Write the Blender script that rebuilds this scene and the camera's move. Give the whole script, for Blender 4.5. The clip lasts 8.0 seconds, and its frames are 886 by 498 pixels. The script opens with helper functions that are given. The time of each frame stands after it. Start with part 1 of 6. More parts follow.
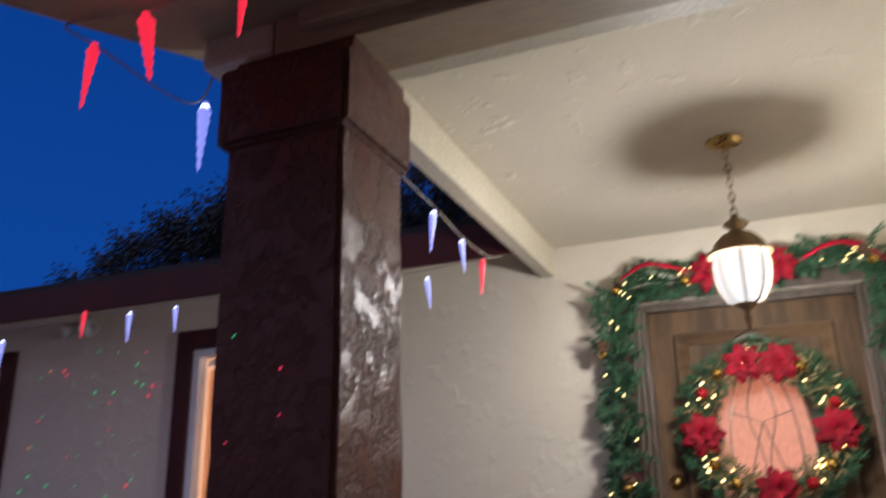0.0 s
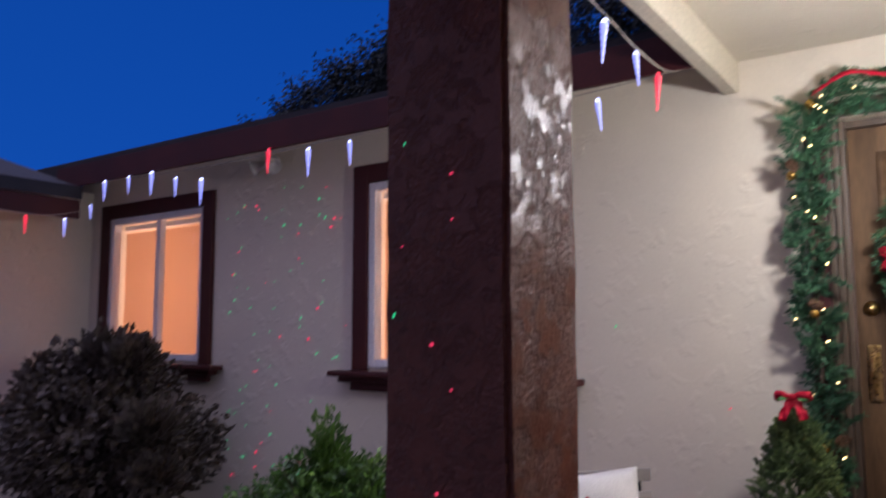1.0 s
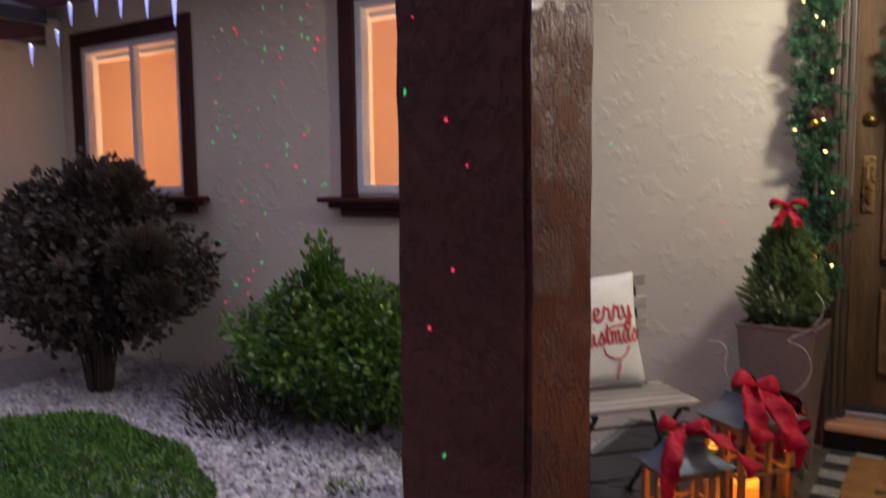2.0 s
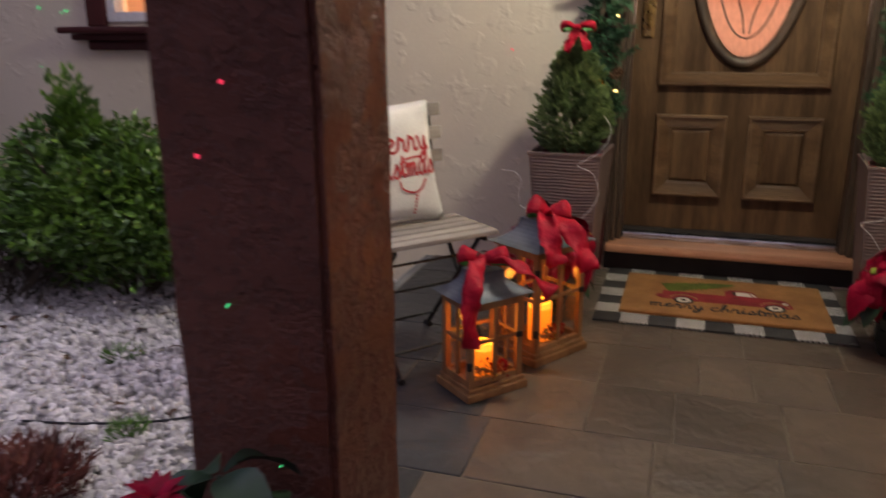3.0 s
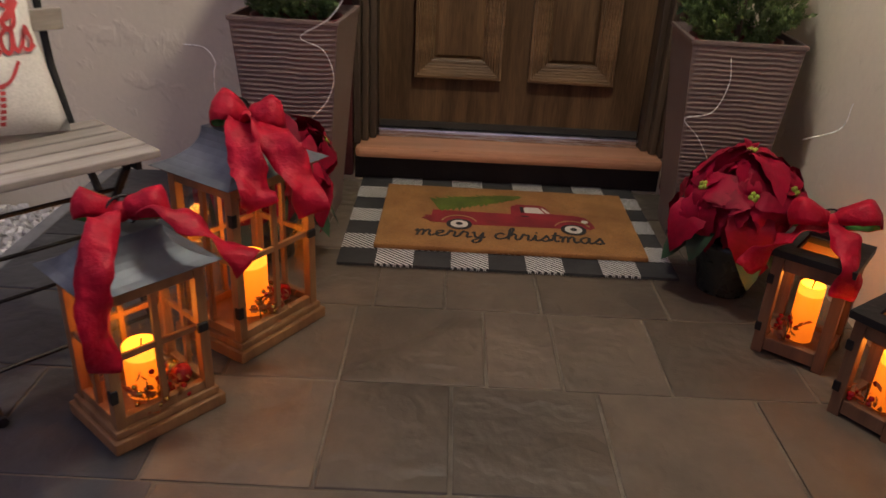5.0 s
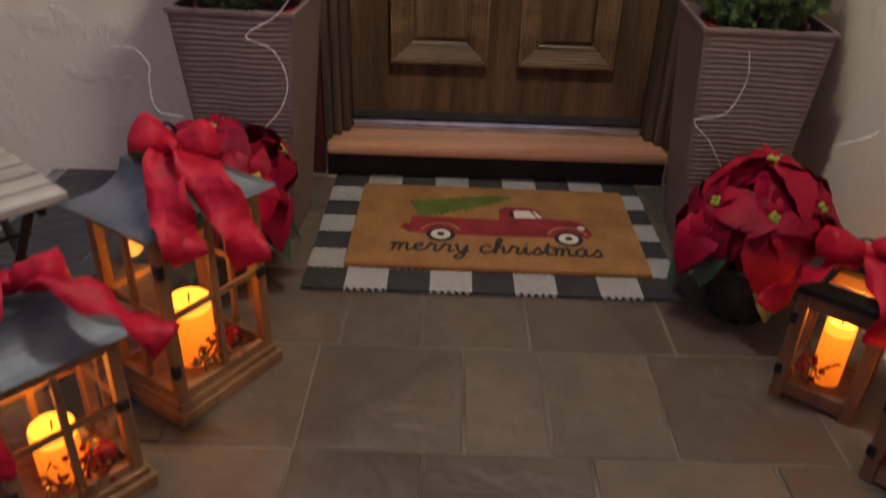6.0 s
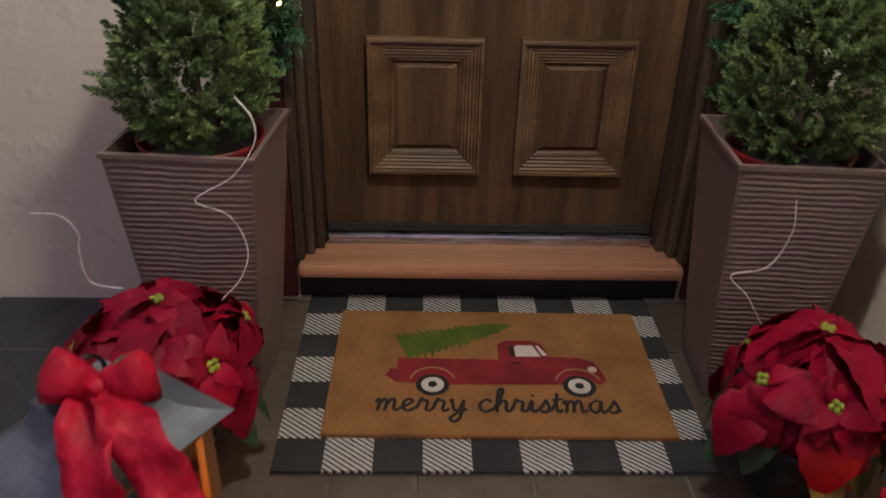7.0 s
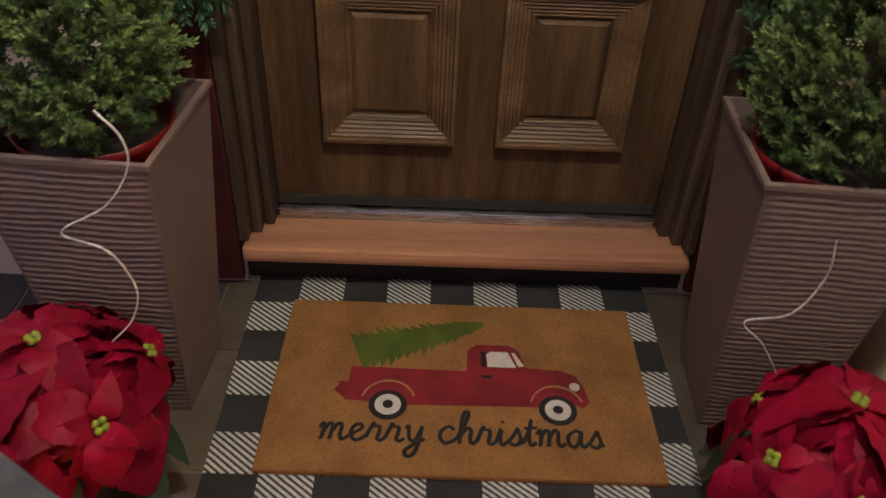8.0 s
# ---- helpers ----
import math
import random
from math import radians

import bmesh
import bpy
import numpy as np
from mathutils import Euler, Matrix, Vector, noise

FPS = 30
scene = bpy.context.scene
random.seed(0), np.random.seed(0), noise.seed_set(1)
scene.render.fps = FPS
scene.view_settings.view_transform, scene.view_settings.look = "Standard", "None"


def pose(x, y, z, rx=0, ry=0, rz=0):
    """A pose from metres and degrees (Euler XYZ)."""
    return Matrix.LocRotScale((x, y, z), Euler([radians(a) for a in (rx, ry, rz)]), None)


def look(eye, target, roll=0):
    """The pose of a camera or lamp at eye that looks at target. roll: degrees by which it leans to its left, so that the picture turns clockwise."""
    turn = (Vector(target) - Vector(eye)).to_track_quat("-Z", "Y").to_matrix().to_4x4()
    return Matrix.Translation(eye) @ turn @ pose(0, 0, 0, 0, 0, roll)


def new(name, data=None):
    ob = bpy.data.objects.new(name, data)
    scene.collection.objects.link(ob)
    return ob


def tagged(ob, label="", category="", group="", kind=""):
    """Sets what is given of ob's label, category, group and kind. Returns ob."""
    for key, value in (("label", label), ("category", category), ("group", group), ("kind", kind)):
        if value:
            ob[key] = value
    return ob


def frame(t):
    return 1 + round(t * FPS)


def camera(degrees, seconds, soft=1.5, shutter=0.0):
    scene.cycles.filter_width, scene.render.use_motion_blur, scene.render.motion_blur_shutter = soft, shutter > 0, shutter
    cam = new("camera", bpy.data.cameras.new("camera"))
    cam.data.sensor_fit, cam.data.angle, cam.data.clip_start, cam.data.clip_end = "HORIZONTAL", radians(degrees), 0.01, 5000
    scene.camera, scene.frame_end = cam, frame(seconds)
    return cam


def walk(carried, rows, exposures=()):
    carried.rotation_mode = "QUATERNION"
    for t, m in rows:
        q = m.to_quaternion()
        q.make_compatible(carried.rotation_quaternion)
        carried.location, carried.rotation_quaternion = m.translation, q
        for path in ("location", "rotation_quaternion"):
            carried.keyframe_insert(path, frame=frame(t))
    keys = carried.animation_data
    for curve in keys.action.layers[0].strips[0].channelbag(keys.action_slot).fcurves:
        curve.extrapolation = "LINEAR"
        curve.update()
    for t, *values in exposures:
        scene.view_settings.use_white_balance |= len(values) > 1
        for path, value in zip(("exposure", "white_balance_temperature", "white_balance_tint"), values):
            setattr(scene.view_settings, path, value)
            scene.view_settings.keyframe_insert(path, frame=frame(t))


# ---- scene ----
cam = camera(59.9, 8.0, soft=1.4, shutter=0.5)
PATH = [
    (0.0, (-0.051, 0.023, 1.410), (-0.763, 1.793, 2.010), -1.3),
    (0.5, (-0.071, 0.058, 1.377), (-1.026, 1.773, 1.759), -0.5),
    (1.0, (-0.083, 0.071, 1.340), (-1.215, 1.706, 1.548), -0.1),
    (1.2, (-0.091, 0.071, 1.324), (-1.271, 1.679, 1.463), 0.0),
    (2.3, (-0.210, 0.088, 1.158), (-1.187, 1.802, 0.833), 0.3),
    (2.5, (-0.232, 0.111, 1.140), (-1.073, 1.880, 0.734), 0.1),
    (3.0, (-0.274, 0.262, 1.111), (-0.847, 2.091, 0.539), -0.4),
    (3.5, (-0.253, 0.531, 1.114), (-0.635, 2.367, 0.418), -0.8),
    (4.0, (-0.293, 0.795, 1.076), (-0.427, 2.631, 0.294), 0.6),
    (4.5, (-0.323, 1.040, 0.994), (-0.322, 2.875, 0.200), 2.9),
    (4.7, (-0.306, 1.108, 0.950), (-0.300, 2.936, 0.140), 3.1),
    (5.8, (-0.222, 1.459, 0.965), (-0.215, 3.190, -0.037), 2.0),
    (6.0, (-0.215, 1.506, 1.005), (-0.213, 3.246, 0.019), 2.0),
    (6.5, (-0.247, 1.685, 1.095), (-0.226, 3.443, 0.142), 2.6),
    (7.0, (-0.254, 1.909, 1.163), (-0.193, 3.658, 0.195), 1.6),
    (7.5, (-0.201, 2.109, 1.177), (-0.133, 3.772, 0.069), 1.7),
    (8.0, (-0.151, 2.284, 1.214), (-0.110, 3.870, -0.004), 2.7),
]
walk(cam, [(t, look(eye, target, roll)) for t, eye, target, roll in PATH],
     [(0.0, -0.08, 5550, 13), (0.5, -0.08, 5350, 16), (1.0, 0.18, 5400, 19), (2.5, 0.28, 6350, 8), (3.5, 0.50, 6450, 9), (4.5, 0.50, 6500, 10), (6.5, 0.46, 6000, 10), (7.0, 0.40, 5950, 10), (7.5, 0.40, 6300, 11), (8.0, 0.46, 6400, 10)])

# ---- world and light ----
world = bpy.data.worlds.new("dusk_sky")
scene.world = world
world.use_nodes = True
wn, wl = world.node_tree.nodes, world.node_tree.links
coord = wn.new("ShaderNodeTexCoord")
sep = wn.new("ShaderNodeSeparateXYZ")
wl.new(coord.outputs["Generated"], sep.inputs[0])
toward = wn.new("ShaderNodeMapRange")            # afterglow lies behind the viewer, towards -y
toward.inputs["From Min"].default_value, toward.inputs["From Max"].default_value = 0.35, -1.0
wl.new(sep.outputs["Y"], toward.inputs["Value"])
height = wn.new("ShaderNodeMapRange")
height.inputs["From Min"].default_value, height.inputs["From Max"].default_value = 0.05, 0.9
wl.new(sep.outputs["Z"], height.inputs["Value"])
deep = wn.new("ShaderNodeMix")
deep.data_type = "RGBA"
deep.inputs["A"].default_value = (0.012, 0.070, 0.31, 1)
deep.inputs["B"].default_value = (0.004, 0.030, 0.17, 1)
wl.new(height.outputs[0], deep.inputs["Factor"])
glow = wn.new("ShaderNodeMix")
glow.data_type = "RGBA"
glow.inputs["B"].default_value = (0.29, 0.23, 0.29, 1)
wl.new(toward.outputs[0], glow.inputs["Factor"])
wl.new(deep.outputs["Result"], glow.inputs["A"])
zenith = wn.new("ShaderNodeMapRange")            # the paler dome overhead
zenith.inputs["From Min"].default_value, zenith.inputs["From Max"].default_value = 0.58, 1.0
wl.new(sep.outputs["Z"], zenith.inputs["Value"])
dome = wn.new("ShaderNodeMix")
dome.data_type = "RGBA"
dome.inputs["B"].default_value = (1.25, 1.10, 1.42, 1)
wl.new(zenith.outputs[0], dome.inputs["Factor"])
wl.new(glow.outputs["Result"], dome.inputs["A"])
wl.new(dome.outputs["Result"], wn["Background"].inputs["Color"])
wn["Background"].inputs["Strength"].default_value = 1.0


def lamp(name, kind, place, energy, colour, size=0.05, target=None):
    data = bpy.data.lights.new(name, kind)
    data.energy, data.color = energy, colour
    if kind == "AREA":
        data.size = size
    else:
        data.shadow_soft_size = size
    ob = new(name, data)
    ob.matrix_world = look(place, target) if target else pose(*place)
    return ob


LAMP = (-0.05, 2.73)                              # the pendant hangs here
lamp("pendant_bulb", "POINT", (*LAMP, 2.093), 73, (1.0, 0.91, 0.75), 0.075)


# ---- materials ----
def ramp(nt, a, b, lo=0.35, hi=0.65):
    r = nt.nodes.new("ShaderNodeValToRGB")
    r.color_ramp.elements[0].position, r.color_ramp.elements[0].color = lo, a
    r.color_ramp.elements[1].position, r.color_ramp.elements[1].color = hi, b
    return r


def rgba(c):
    return (*c[:3], 1)


def surface(name, a, b=None, scale=4.0, rough=0.7, metal=0.0, bump=0.2, fine=60.0, depth=0.01, stretch=(1, 1, 1), spread=0.0,
            island=False, speck=None, patch=None, specular=0.5, trans=0.0, sheen=0.0, grain_amount=0.6, relief=1.0):
    """Two-scale procedural surface: broad mottling between a and b, fine grain, relief of depth metres."""
    m = bpy.data.materials.new(name)
    m.use_nodes = True
    nt = m.node_tree
    n, l = nt.nodes, nt.links
    bsdf = n["Principled BSDF"]
    b = b or tuple(0.75 * v for v in a)
    tc = n.new("ShaderNodeTexCoord")
    mp = n.new("ShaderNodeMapping")
    mp.inputs["Scale"].default_value = stretch
    l.new(tc.outputs["Object"], mp.inputs["Vector"])
    src = mp.outputs[0]
    if spread:
        info = n.new("ShaderNodeObjectInfo")
        add = n.new("ShaderNodeVectorMath")
        add.operation = "MULTIPLY_ADD"
        add.inputs[1].default_value = (37, 17, 29)
        comb = n.new("ShaderNodeCombineXYZ")
        for k in range(3):
            l.new(info.outputs["Random"], comb.inputs[k])
        l.new(comb.outputs[0], add.inputs[0])
        l.new(src, add.inputs[2])
        src = add.outputs[0]
    big = n.new("ShaderNodeTexNoise")
    big.inputs["Scale"].default_value, big.inputs["Detail"].default_value = scale, 6
    l.new(src, big.inputs["Vector"])
    small = n.new("ShaderNodeTexNoise")
    small.inputs["Scale"].default_value, small.inputs["Detail"].default_value = fine, 4
    l.new(src, small.inputs["Vector"])
    col = ramp(nt, rgba(a), rgba(b))
    l.new(big.outputs["Fac"], col.inputs["Fac"])
    out = col.outputs["Color"]
    grain = n.new("ShaderNodeMix")
    grain.data_type, grain.blend_type = "RGBA", "MULTIPLY"
    grain.inputs["Factor"].default_value = grain_amount
    gr = ramp(nt, (0.72, 0.72, 0.72, 1), (1.12, 1.12, 1.12, 1), 0.3, 0.7)
    l.new(small.outputs["Fac"], gr.inputs["Fac"])
    l.new(out, grain.inputs["A"])
    l.new(gr.outputs["Color"], grain.inputs["B"])
    out = grain.outputs["Result"]
    if spread or island:
        vary = n.new("ShaderNodeMix")
        vary.data_type, vary.blend_type = "RGBA", "MULTIPLY"
        vary.inputs["Factor"].default_value = 1
        s = spread or 0.4
        vr = ramp(nt, (1 - s, 1 - s, 1 - s, 1), (1 + s * 0.6, 1 + s * 0.6, 1 + s * 0.6, 1), 0, 1)
        if island:
            l.new(n.new("ShaderNodeNewGeometry").outputs["Random Per Island"], vr.inputs["Fac"])
        else:
            l.new(info.outputs["Random"], vr.inputs["Fac"])
        l.new(out, vary.inputs["A"])
        l.new(vr.outputs["Color"], vary.inputs["B"])
        out = vary.outputs["Result"]
    if speck:
        sm = n.new("ShaderNodeMix")
        sm.data_type = "RGBA"
        sn = n.new("ShaderNodeTexNoise")
        sn.inputs["Scale"].default_value, sn.inputs["Detail"].default_value = speck[1], 5
        l.new(src, sn.inputs["Vector"])
        sr = ramp(nt, (0, 0, 0, 1), (1, 1, 1, 1), speck[2], speck[2] + 0.06)
        l.new(sn.outputs["Fac"], sr.inputs["Fac"])
        l.new(sr.outputs["Color"], sm.inputs["Factor"])
        l.new(out, sm.inputs["A"])
        sm.inputs["B"].default_value = rgba(speck[0])
        out = sm.outputs["Result"]
    l.new(out, bsdf.inputs["Base Color"])
    rr = n.new("ShaderNodeMapRange")
    rr.inputs["To Min"].default_value, rr.inputs["To Max"].default_value = max(0.03, rough - 0.14), min(1, rough + 0.12)
    l.new(small.outputs["Fac"], rr.inputs["Value"])
    l.new(rr.outputs[0], bsdf.inputs["Roughness"])
    bsdf.inputs["Metallic"].default_value = metal
    bsdf.inputs["Specular IOR Level"].default_value = specular
    bsdf.inputs["Sheen Weight"].default_value = sheen
    if trans:
        bsdf.inputs["Subsurface Weight"].default_value = trans
        bsdf.inputs["Subsurface Radius"].default_value = (0.01, 0.01, 0.01)
    if bump:
        bp = n.new("ShaderNodeBump")
        bp.inputs["Strength"].default_value, bp.inputs["Distance"].default_value = bump, depth
        hgt = small.outputs["Fac"]
        if patch:                                  # trowelled relief: raised flakes with sharp rims
            pn = n.new("ShaderNodeTexNoise")
            pn.inputs["Scale"].default_value, pn.inputs["Detail"].default_value = patch[0], 3
            pn.inputs["Distortion"].default_value = 0.25
            l.new(src, pn.inputs["Vector"])
            pr = ramp(nt, (0, 0, 0, 1), (1, 1, 1, 1), patch[1] - 0.05, patch[1] + 0.10)
            l.new(pn.outputs["Fac"], pr.inputs["Fac"])
            mix = n.new("ShaderNodeMath")
            mix.operation = "MULTIPLY_ADD"
            mix.inputs[1].default_value = patch[2]
            l.new(pr.outputs["Color"], mix.inputs[0])
            sc = n.new("ShaderNodeMath")
            sc.operation, sc.inputs[1].default_value = "MULTIPLY", relief
            l.new(small.outputs["Fac"], sc.inputs[0])
            l.new(sc.outputs[0], mix.inputs[2])
            hgt = mix.outputs[0]
        l.new(hgt, bp.inputs["Height"])
        l.new(bp.outputs[0], bsdf.inputs["Normal"])
    return m


def glowing(name, colour, strength, base=(0.6, 0.6, 0.6)):
    m = bpy.data.materials.new(name)
    m.use_nodes = True
    b = m.node_tree.nodes["Principled BSDF"]
    b.inputs["Base Color"].default_value = rgba(base)
    b.inputs["Emission Color"].default_value = rgba(colour)
    b.inputs["Emission Strength"].default_value = strength
    b.inputs["Roughness"].default_value = 0.4
    return m


def glass(name, tint=(1, 1, 1), rough=0.02):
    m = bpy.data.materials.new(name)
    m.use_nodes = True
    nt = m.node_tree
    n, l = nt.nodes, nt.links
    n.remove(n["Principled BSDF"])
    t, g, mx, lw = n.new("ShaderNodeBsdfTransparent"), n.new("ShaderNodeBsdfGlossy"), n.new("ShaderNodeMixShader"), n.new("ShaderNodeLayerWeight")
    pw, fr = n.new("ShaderNodeMath"), n.new("ShaderNodeMapRange")
    pw.operation, pw.inputs[1].default_value = "POWER", 5.0
    fr.inputs["To Min"].default_value, fr.inputs["To Max"].default_value = 0.03, 0.9
    l.new(lw.outputs["Facing"], pw.inputs[0])
    l.new(pw.outputs[0], fr.inputs["Value"])
    t.inputs["Color"].default_value = rgba(tint)
    g.inputs["Roughness"].default_value = rough
    l.new(fr.outputs[0], mx.inputs[0])
    l.new(t.outputs[0], mx.inputs[1])
    l.new(g.outputs[0], mx.inputs[2])
    l.new(mx.outputs[0], n["Material Output"].inputs["Surface"])
    return m


def translucent(name, colour, amount=0.5):
    m = bpy.data.materials.new(name)
    m.use_nodes = True
    nt = m.node_tree
    n, l = nt.nodes, nt.links
    n.remove(n["Principled BSDF"])
    d, t, mx = n.new("ShaderNodeBsdfDiffuse"), n.new("ShaderNodeBsdfTranslucent"), n.new("ShaderNodeMixShader")
    noise_tex, r = n.new("ShaderNodeTexNoise"), ramp(nt, rgba([0.85 * c for c in colour]), rgba(colour))
    noise_tex.inputs["Scale"].default_value = 30
    l.new(noise_tex.outputs["Fac"], r.inputs["Fac"])
    l.new(r.outputs["Color"], d.inputs["Color"])
    l.new(r.outputs["Color"], t.inputs["Color"])
    mx.inputs[0].default_value = amount
    l.new(d.outputs[0], mx.inputs[1])
    l.new(t.outputs[0], mx.inputs[2])
    l.new(mx.outputs[0], n["Material Output"].inputs["Surface"])
    return m


def trowelled(name, a, b):
    """Gloss-painted stucco: smooth trowelled plateaus between rough pitted hollows."""
    m = surface(name, a, b, 5, 0.5, bump=0, fine=95, grain_amount=0.3)
    nt = m.node_tree
    n, l = nt.nodes, nt.links
    bsdf = n["Principled BSDF"]
    tc, mp = n.new("ShaderNodeTexCoord"), n.new("ShaderNodeMapping")
    mp.inputs["Scale"].default_value = (1, 1, 1)
    l.new(tc.outputs["Object"], mp.inputs["Vector"])
    flat, pits = n.new("ShaderNodeTexNoise"), n.new("ShaderNodeTexNoise")
    flat.inputs["Scale"].default_value, flat.inputs["Detail"].default_value, flat.inputs["Roughness"].default_value = 16, 9, 0.64
    pits.inputs["Scale"].default_value, pits.inputs["Detail"].default_value = 85, 4
    l.new(mp.outputs[0], flat.inputs["Vector"])
    l.new(mp.outputs[0], pits.inputs["Vector"])
    top = ramp(nt, (0, 0, 0, 1), (1, 1, 1, 1), 0.45, 0.53)
    l.new(flat.outputs["Fac"], top.inputs["Fac"])
    hollow = n.new("ShaderNodeMapRange")
    hollow.inputs["To Min"].default_value, hollow.inputs["To Max"].default_value = 1.3, 0.42
    l.new(top.outputs["Color"], hollow.inputs["Value"])
    rough_part = n.new("ShaderNodeMath")
    rough_part.operation = "MULTIPLY"
    l.new(hollow.outputs[0], rough_part.inputs[0])
    l.new(pits.outputs["Fac"], rough_part.inputs[1])
    total = n.new("ShaderNodeMath")
    total.operation = "ADD"
    l.new(rough_part.outputs[0], total.inputs[0])
    l.new(top.outputs["Color"], total.inputs[1])
    bp = n.new("ShaderNodeBump")
    bp.inputs["Strength"].default_value, bp.inputs["Distance"].default_value = 0.75, 0.009
    l.new(total.outputs[0], bp.inputs["Height"])
    l.new(bp.outputs[0], bsdf.inputs["Normal"])
    bsdf.inputs["Specular IOR Level"].default_value = 0.32
    gloss = n.new("ShaderNodeMapRange")
    gloss.inputs["To Min"].default_value, gloss.inputs["To Max"].default_value = 0.50, 0.30
    l.new(top.outputs["Color"], gloss.inputs["Value"])
    l.new(gloss.outputs[0], bsdf.inputs["Roughness"])
    return m


STUCCO = surface("cream_stucco", (0.69, 0.62, 0.50), (0.63, 0.57, 0.47), 1.3, 0.9, bump=0.44, fine=60, depth=0.005, patch=(12.0, 0.60, 1.1), specular=0.2, grain_amount=0.10, relief=0.25)
CEILING = surface("ceiling_plaster", (0.62, 0.57, 0.45), (0.58, 0.53, 0.43), 1.2, 0.9, bump=0.6, fine=60, depth=0.005, patch=(9.0, 0.64, 1.8), specular=0.2, grain_amount=0.10, relief=0.25)
CREAM = surface("cream_paint", (0.60, 0.54, 0.42), (0.55, 0.50, 0.38), 2, 0.55, bump=0.1, fine=80, depth=0.002)
TANWOOD = surface("tan_painted_wood", (0.36, 0.28, 0.18), (0.30, 0.23, 0.15), 3, 0.6, bump=0.15, fine=70, depth=0.002, stretch=(0.2, 1, 1))
OXBLOOD = surface("oxblood_paint", (0.062, 0.013, 0.012), (0.042, 0.009, 0.010), 3, 0.55, specular=0.3, bump=0.2, fine=60, depth=0.003)
PILLAR = trowelled("brown_red_stucco_paint", (0.108, 0.035, 0.021), (0.080, 0.025, 0.015))
ROOF = surface("dark_shingles", (0.03, 0.028, 0.03), (0.02, 0.02, 0.024), 8, 0.9, bump=0.4, fine=50)
VINYL = surface("white_vinyl", (0.72, 0.72, 0.74), (0.66, 0.66, 0.68), 5, 0.35, bump=0.05, fine=90, depth=0.001)
DOORWOOD = surface("walnut_stained_wood", (0.138, 0.080, 0.039), (0.058, 0.032, 0.015), 2.6, 0.6, bump=0.35, fine=34, depth=0.002, stretch=(6, 6, 0.5), grain_amount=1.0, specular=0.2)
DOORWOOD_H = surface("walnut_stained_rail", (0.185, 0.110, 0.055), (0.090, 0.050, 0.024), 2.6, 0.45, bump=0.35, fine=34, depth=0.002, stretch=(0.5, 6, 6), grain_amount=1.0, specular=0.4)
FRAMEWOOD = surface("weathered_frame_wood", (0.095, 0.064, 0.040), (0.044, 0.028, 0.017), 3, 0.5, bump=0.3, fine=30, depth=0.002, stretch=(6, 6, 0.4))
SILLWOOD = surface("red_brown_sill_wood", (0.52, 0.26, 0.150), (0.32, 0.145, 0.080), 3, 0.45, bump=0.25, fine=40, depth=0.002, stretch=(0.4, 5, 5), speck=((0.06, 0.03, 0.02), 30, 0.72))
STEEL = surface("brushed_threshold_steel", (0.60, 0.62, 0.66), (0.44, 0.46, 0.50), 4, 0.28, 1.0, bump=0.1, fine=90, depth=0.001, stretch=(0.1, 4, 4))
DARKGAP = surface("dark_concrete", (0.035, 0.030, 0.026), (0.02, 0.018, 0.016), 6, 0.9)
SLATE = surface("brown_slate_paver", (0.128, 0.098, 0.072), (0.085, 0.068, 0.053), 3.2, 0.55, bump=0.8, fine=16, depth=0.007, spread=0.26, patch=(5.0, 0.52, 1.0), grain_amount=0.8)
# blue-grey slate, its colour taken darker still for the lanterns' shadow
SHADEDSLATE = surface("shaded_blue_grey_slate_paver", (0.056, 0.056, 0.058), (0.034, 0.035, 0.038), 3.2, 0.6, bump=0.8, fine=16, depth=0.007, spread=0.22, patch=(5.0, 0.52, 1.0), grain_amount=0.8)
GROUT = surface("sandy_joint", (0.20, 0.17, 0.13), (0.09, 0.075, 0.06), 5, 0.95, bump=0.4, fine=120, depth=0.003)
SOIL = surface("damp_soil", (0.10, 0.085, 0.075), (0.05, 0.04, 0.035), 6, 0.95, bump=0.6, fine=40)
STONE = surface("white_gravel", (0.74, 0.72, 0.71), (0.62, 0.60, 0.59), 20, 0.75, bump=0.3, fine=120, depth=0.003, island=True)
SLATESTONE = surface("grey_edge_stone", (0.20, 0.20, 0.20), (0.14, 0.14, 0.145), 6, 0.8, bump=0.4, fine=40, depth=0.004)


# ---- building helpers ----
def part(name, bm, material, parent=None, label="", smooth=False):
    me = bpy.data.meshes.new(name)
    bm.normal_update()
    bm.to_mesh(me)
    bm.free()
    if smooth:
        me.shade_smooth()
    me.materials.append(material)
    ob = new(name, me)
    if parent is not None:
        ob.parent = parent
    if label:
        ob["label"] = label
    return ob


def piece(name, me, parent, m):
    ob = new(name, me)
    ob.parent = parent
    ob.matrix_local = m
    return ob


def thing(name, m, label, category, group="", kind=""):
    ob = new(name)
    ob.empty_display_size = 0.1
    ob.matrix_world = m
    return tagged(ob, label, category, group, kind)


def setting(ob, label="", category=""):
    return tagged(ob, label, category, kind="structure")


def box(x0, x1, y0, y1, z0, z1, bevel=0.0, bm=None, m=None):
    """A box with softened edges, added to bm."""
    bm = bm or bmesh.new()
    t = bmesh.new()
    bmesh.ops.create_cube(t, size=1)
    for v in t.verts:
        v.co = Vector(((x0, x1)[v.co.x > 0], (y0, y1)[v.co.y > 0], (z0, z1)[v.co.z > 0]))
    if bevel:
        bmesh.ops.bevel(t, geom=list(t.edges), offset=bevel, segments=2, profile=0.6, affect="EDGES")
    if m:
        t.transform(m)
    return merge(bm, t)


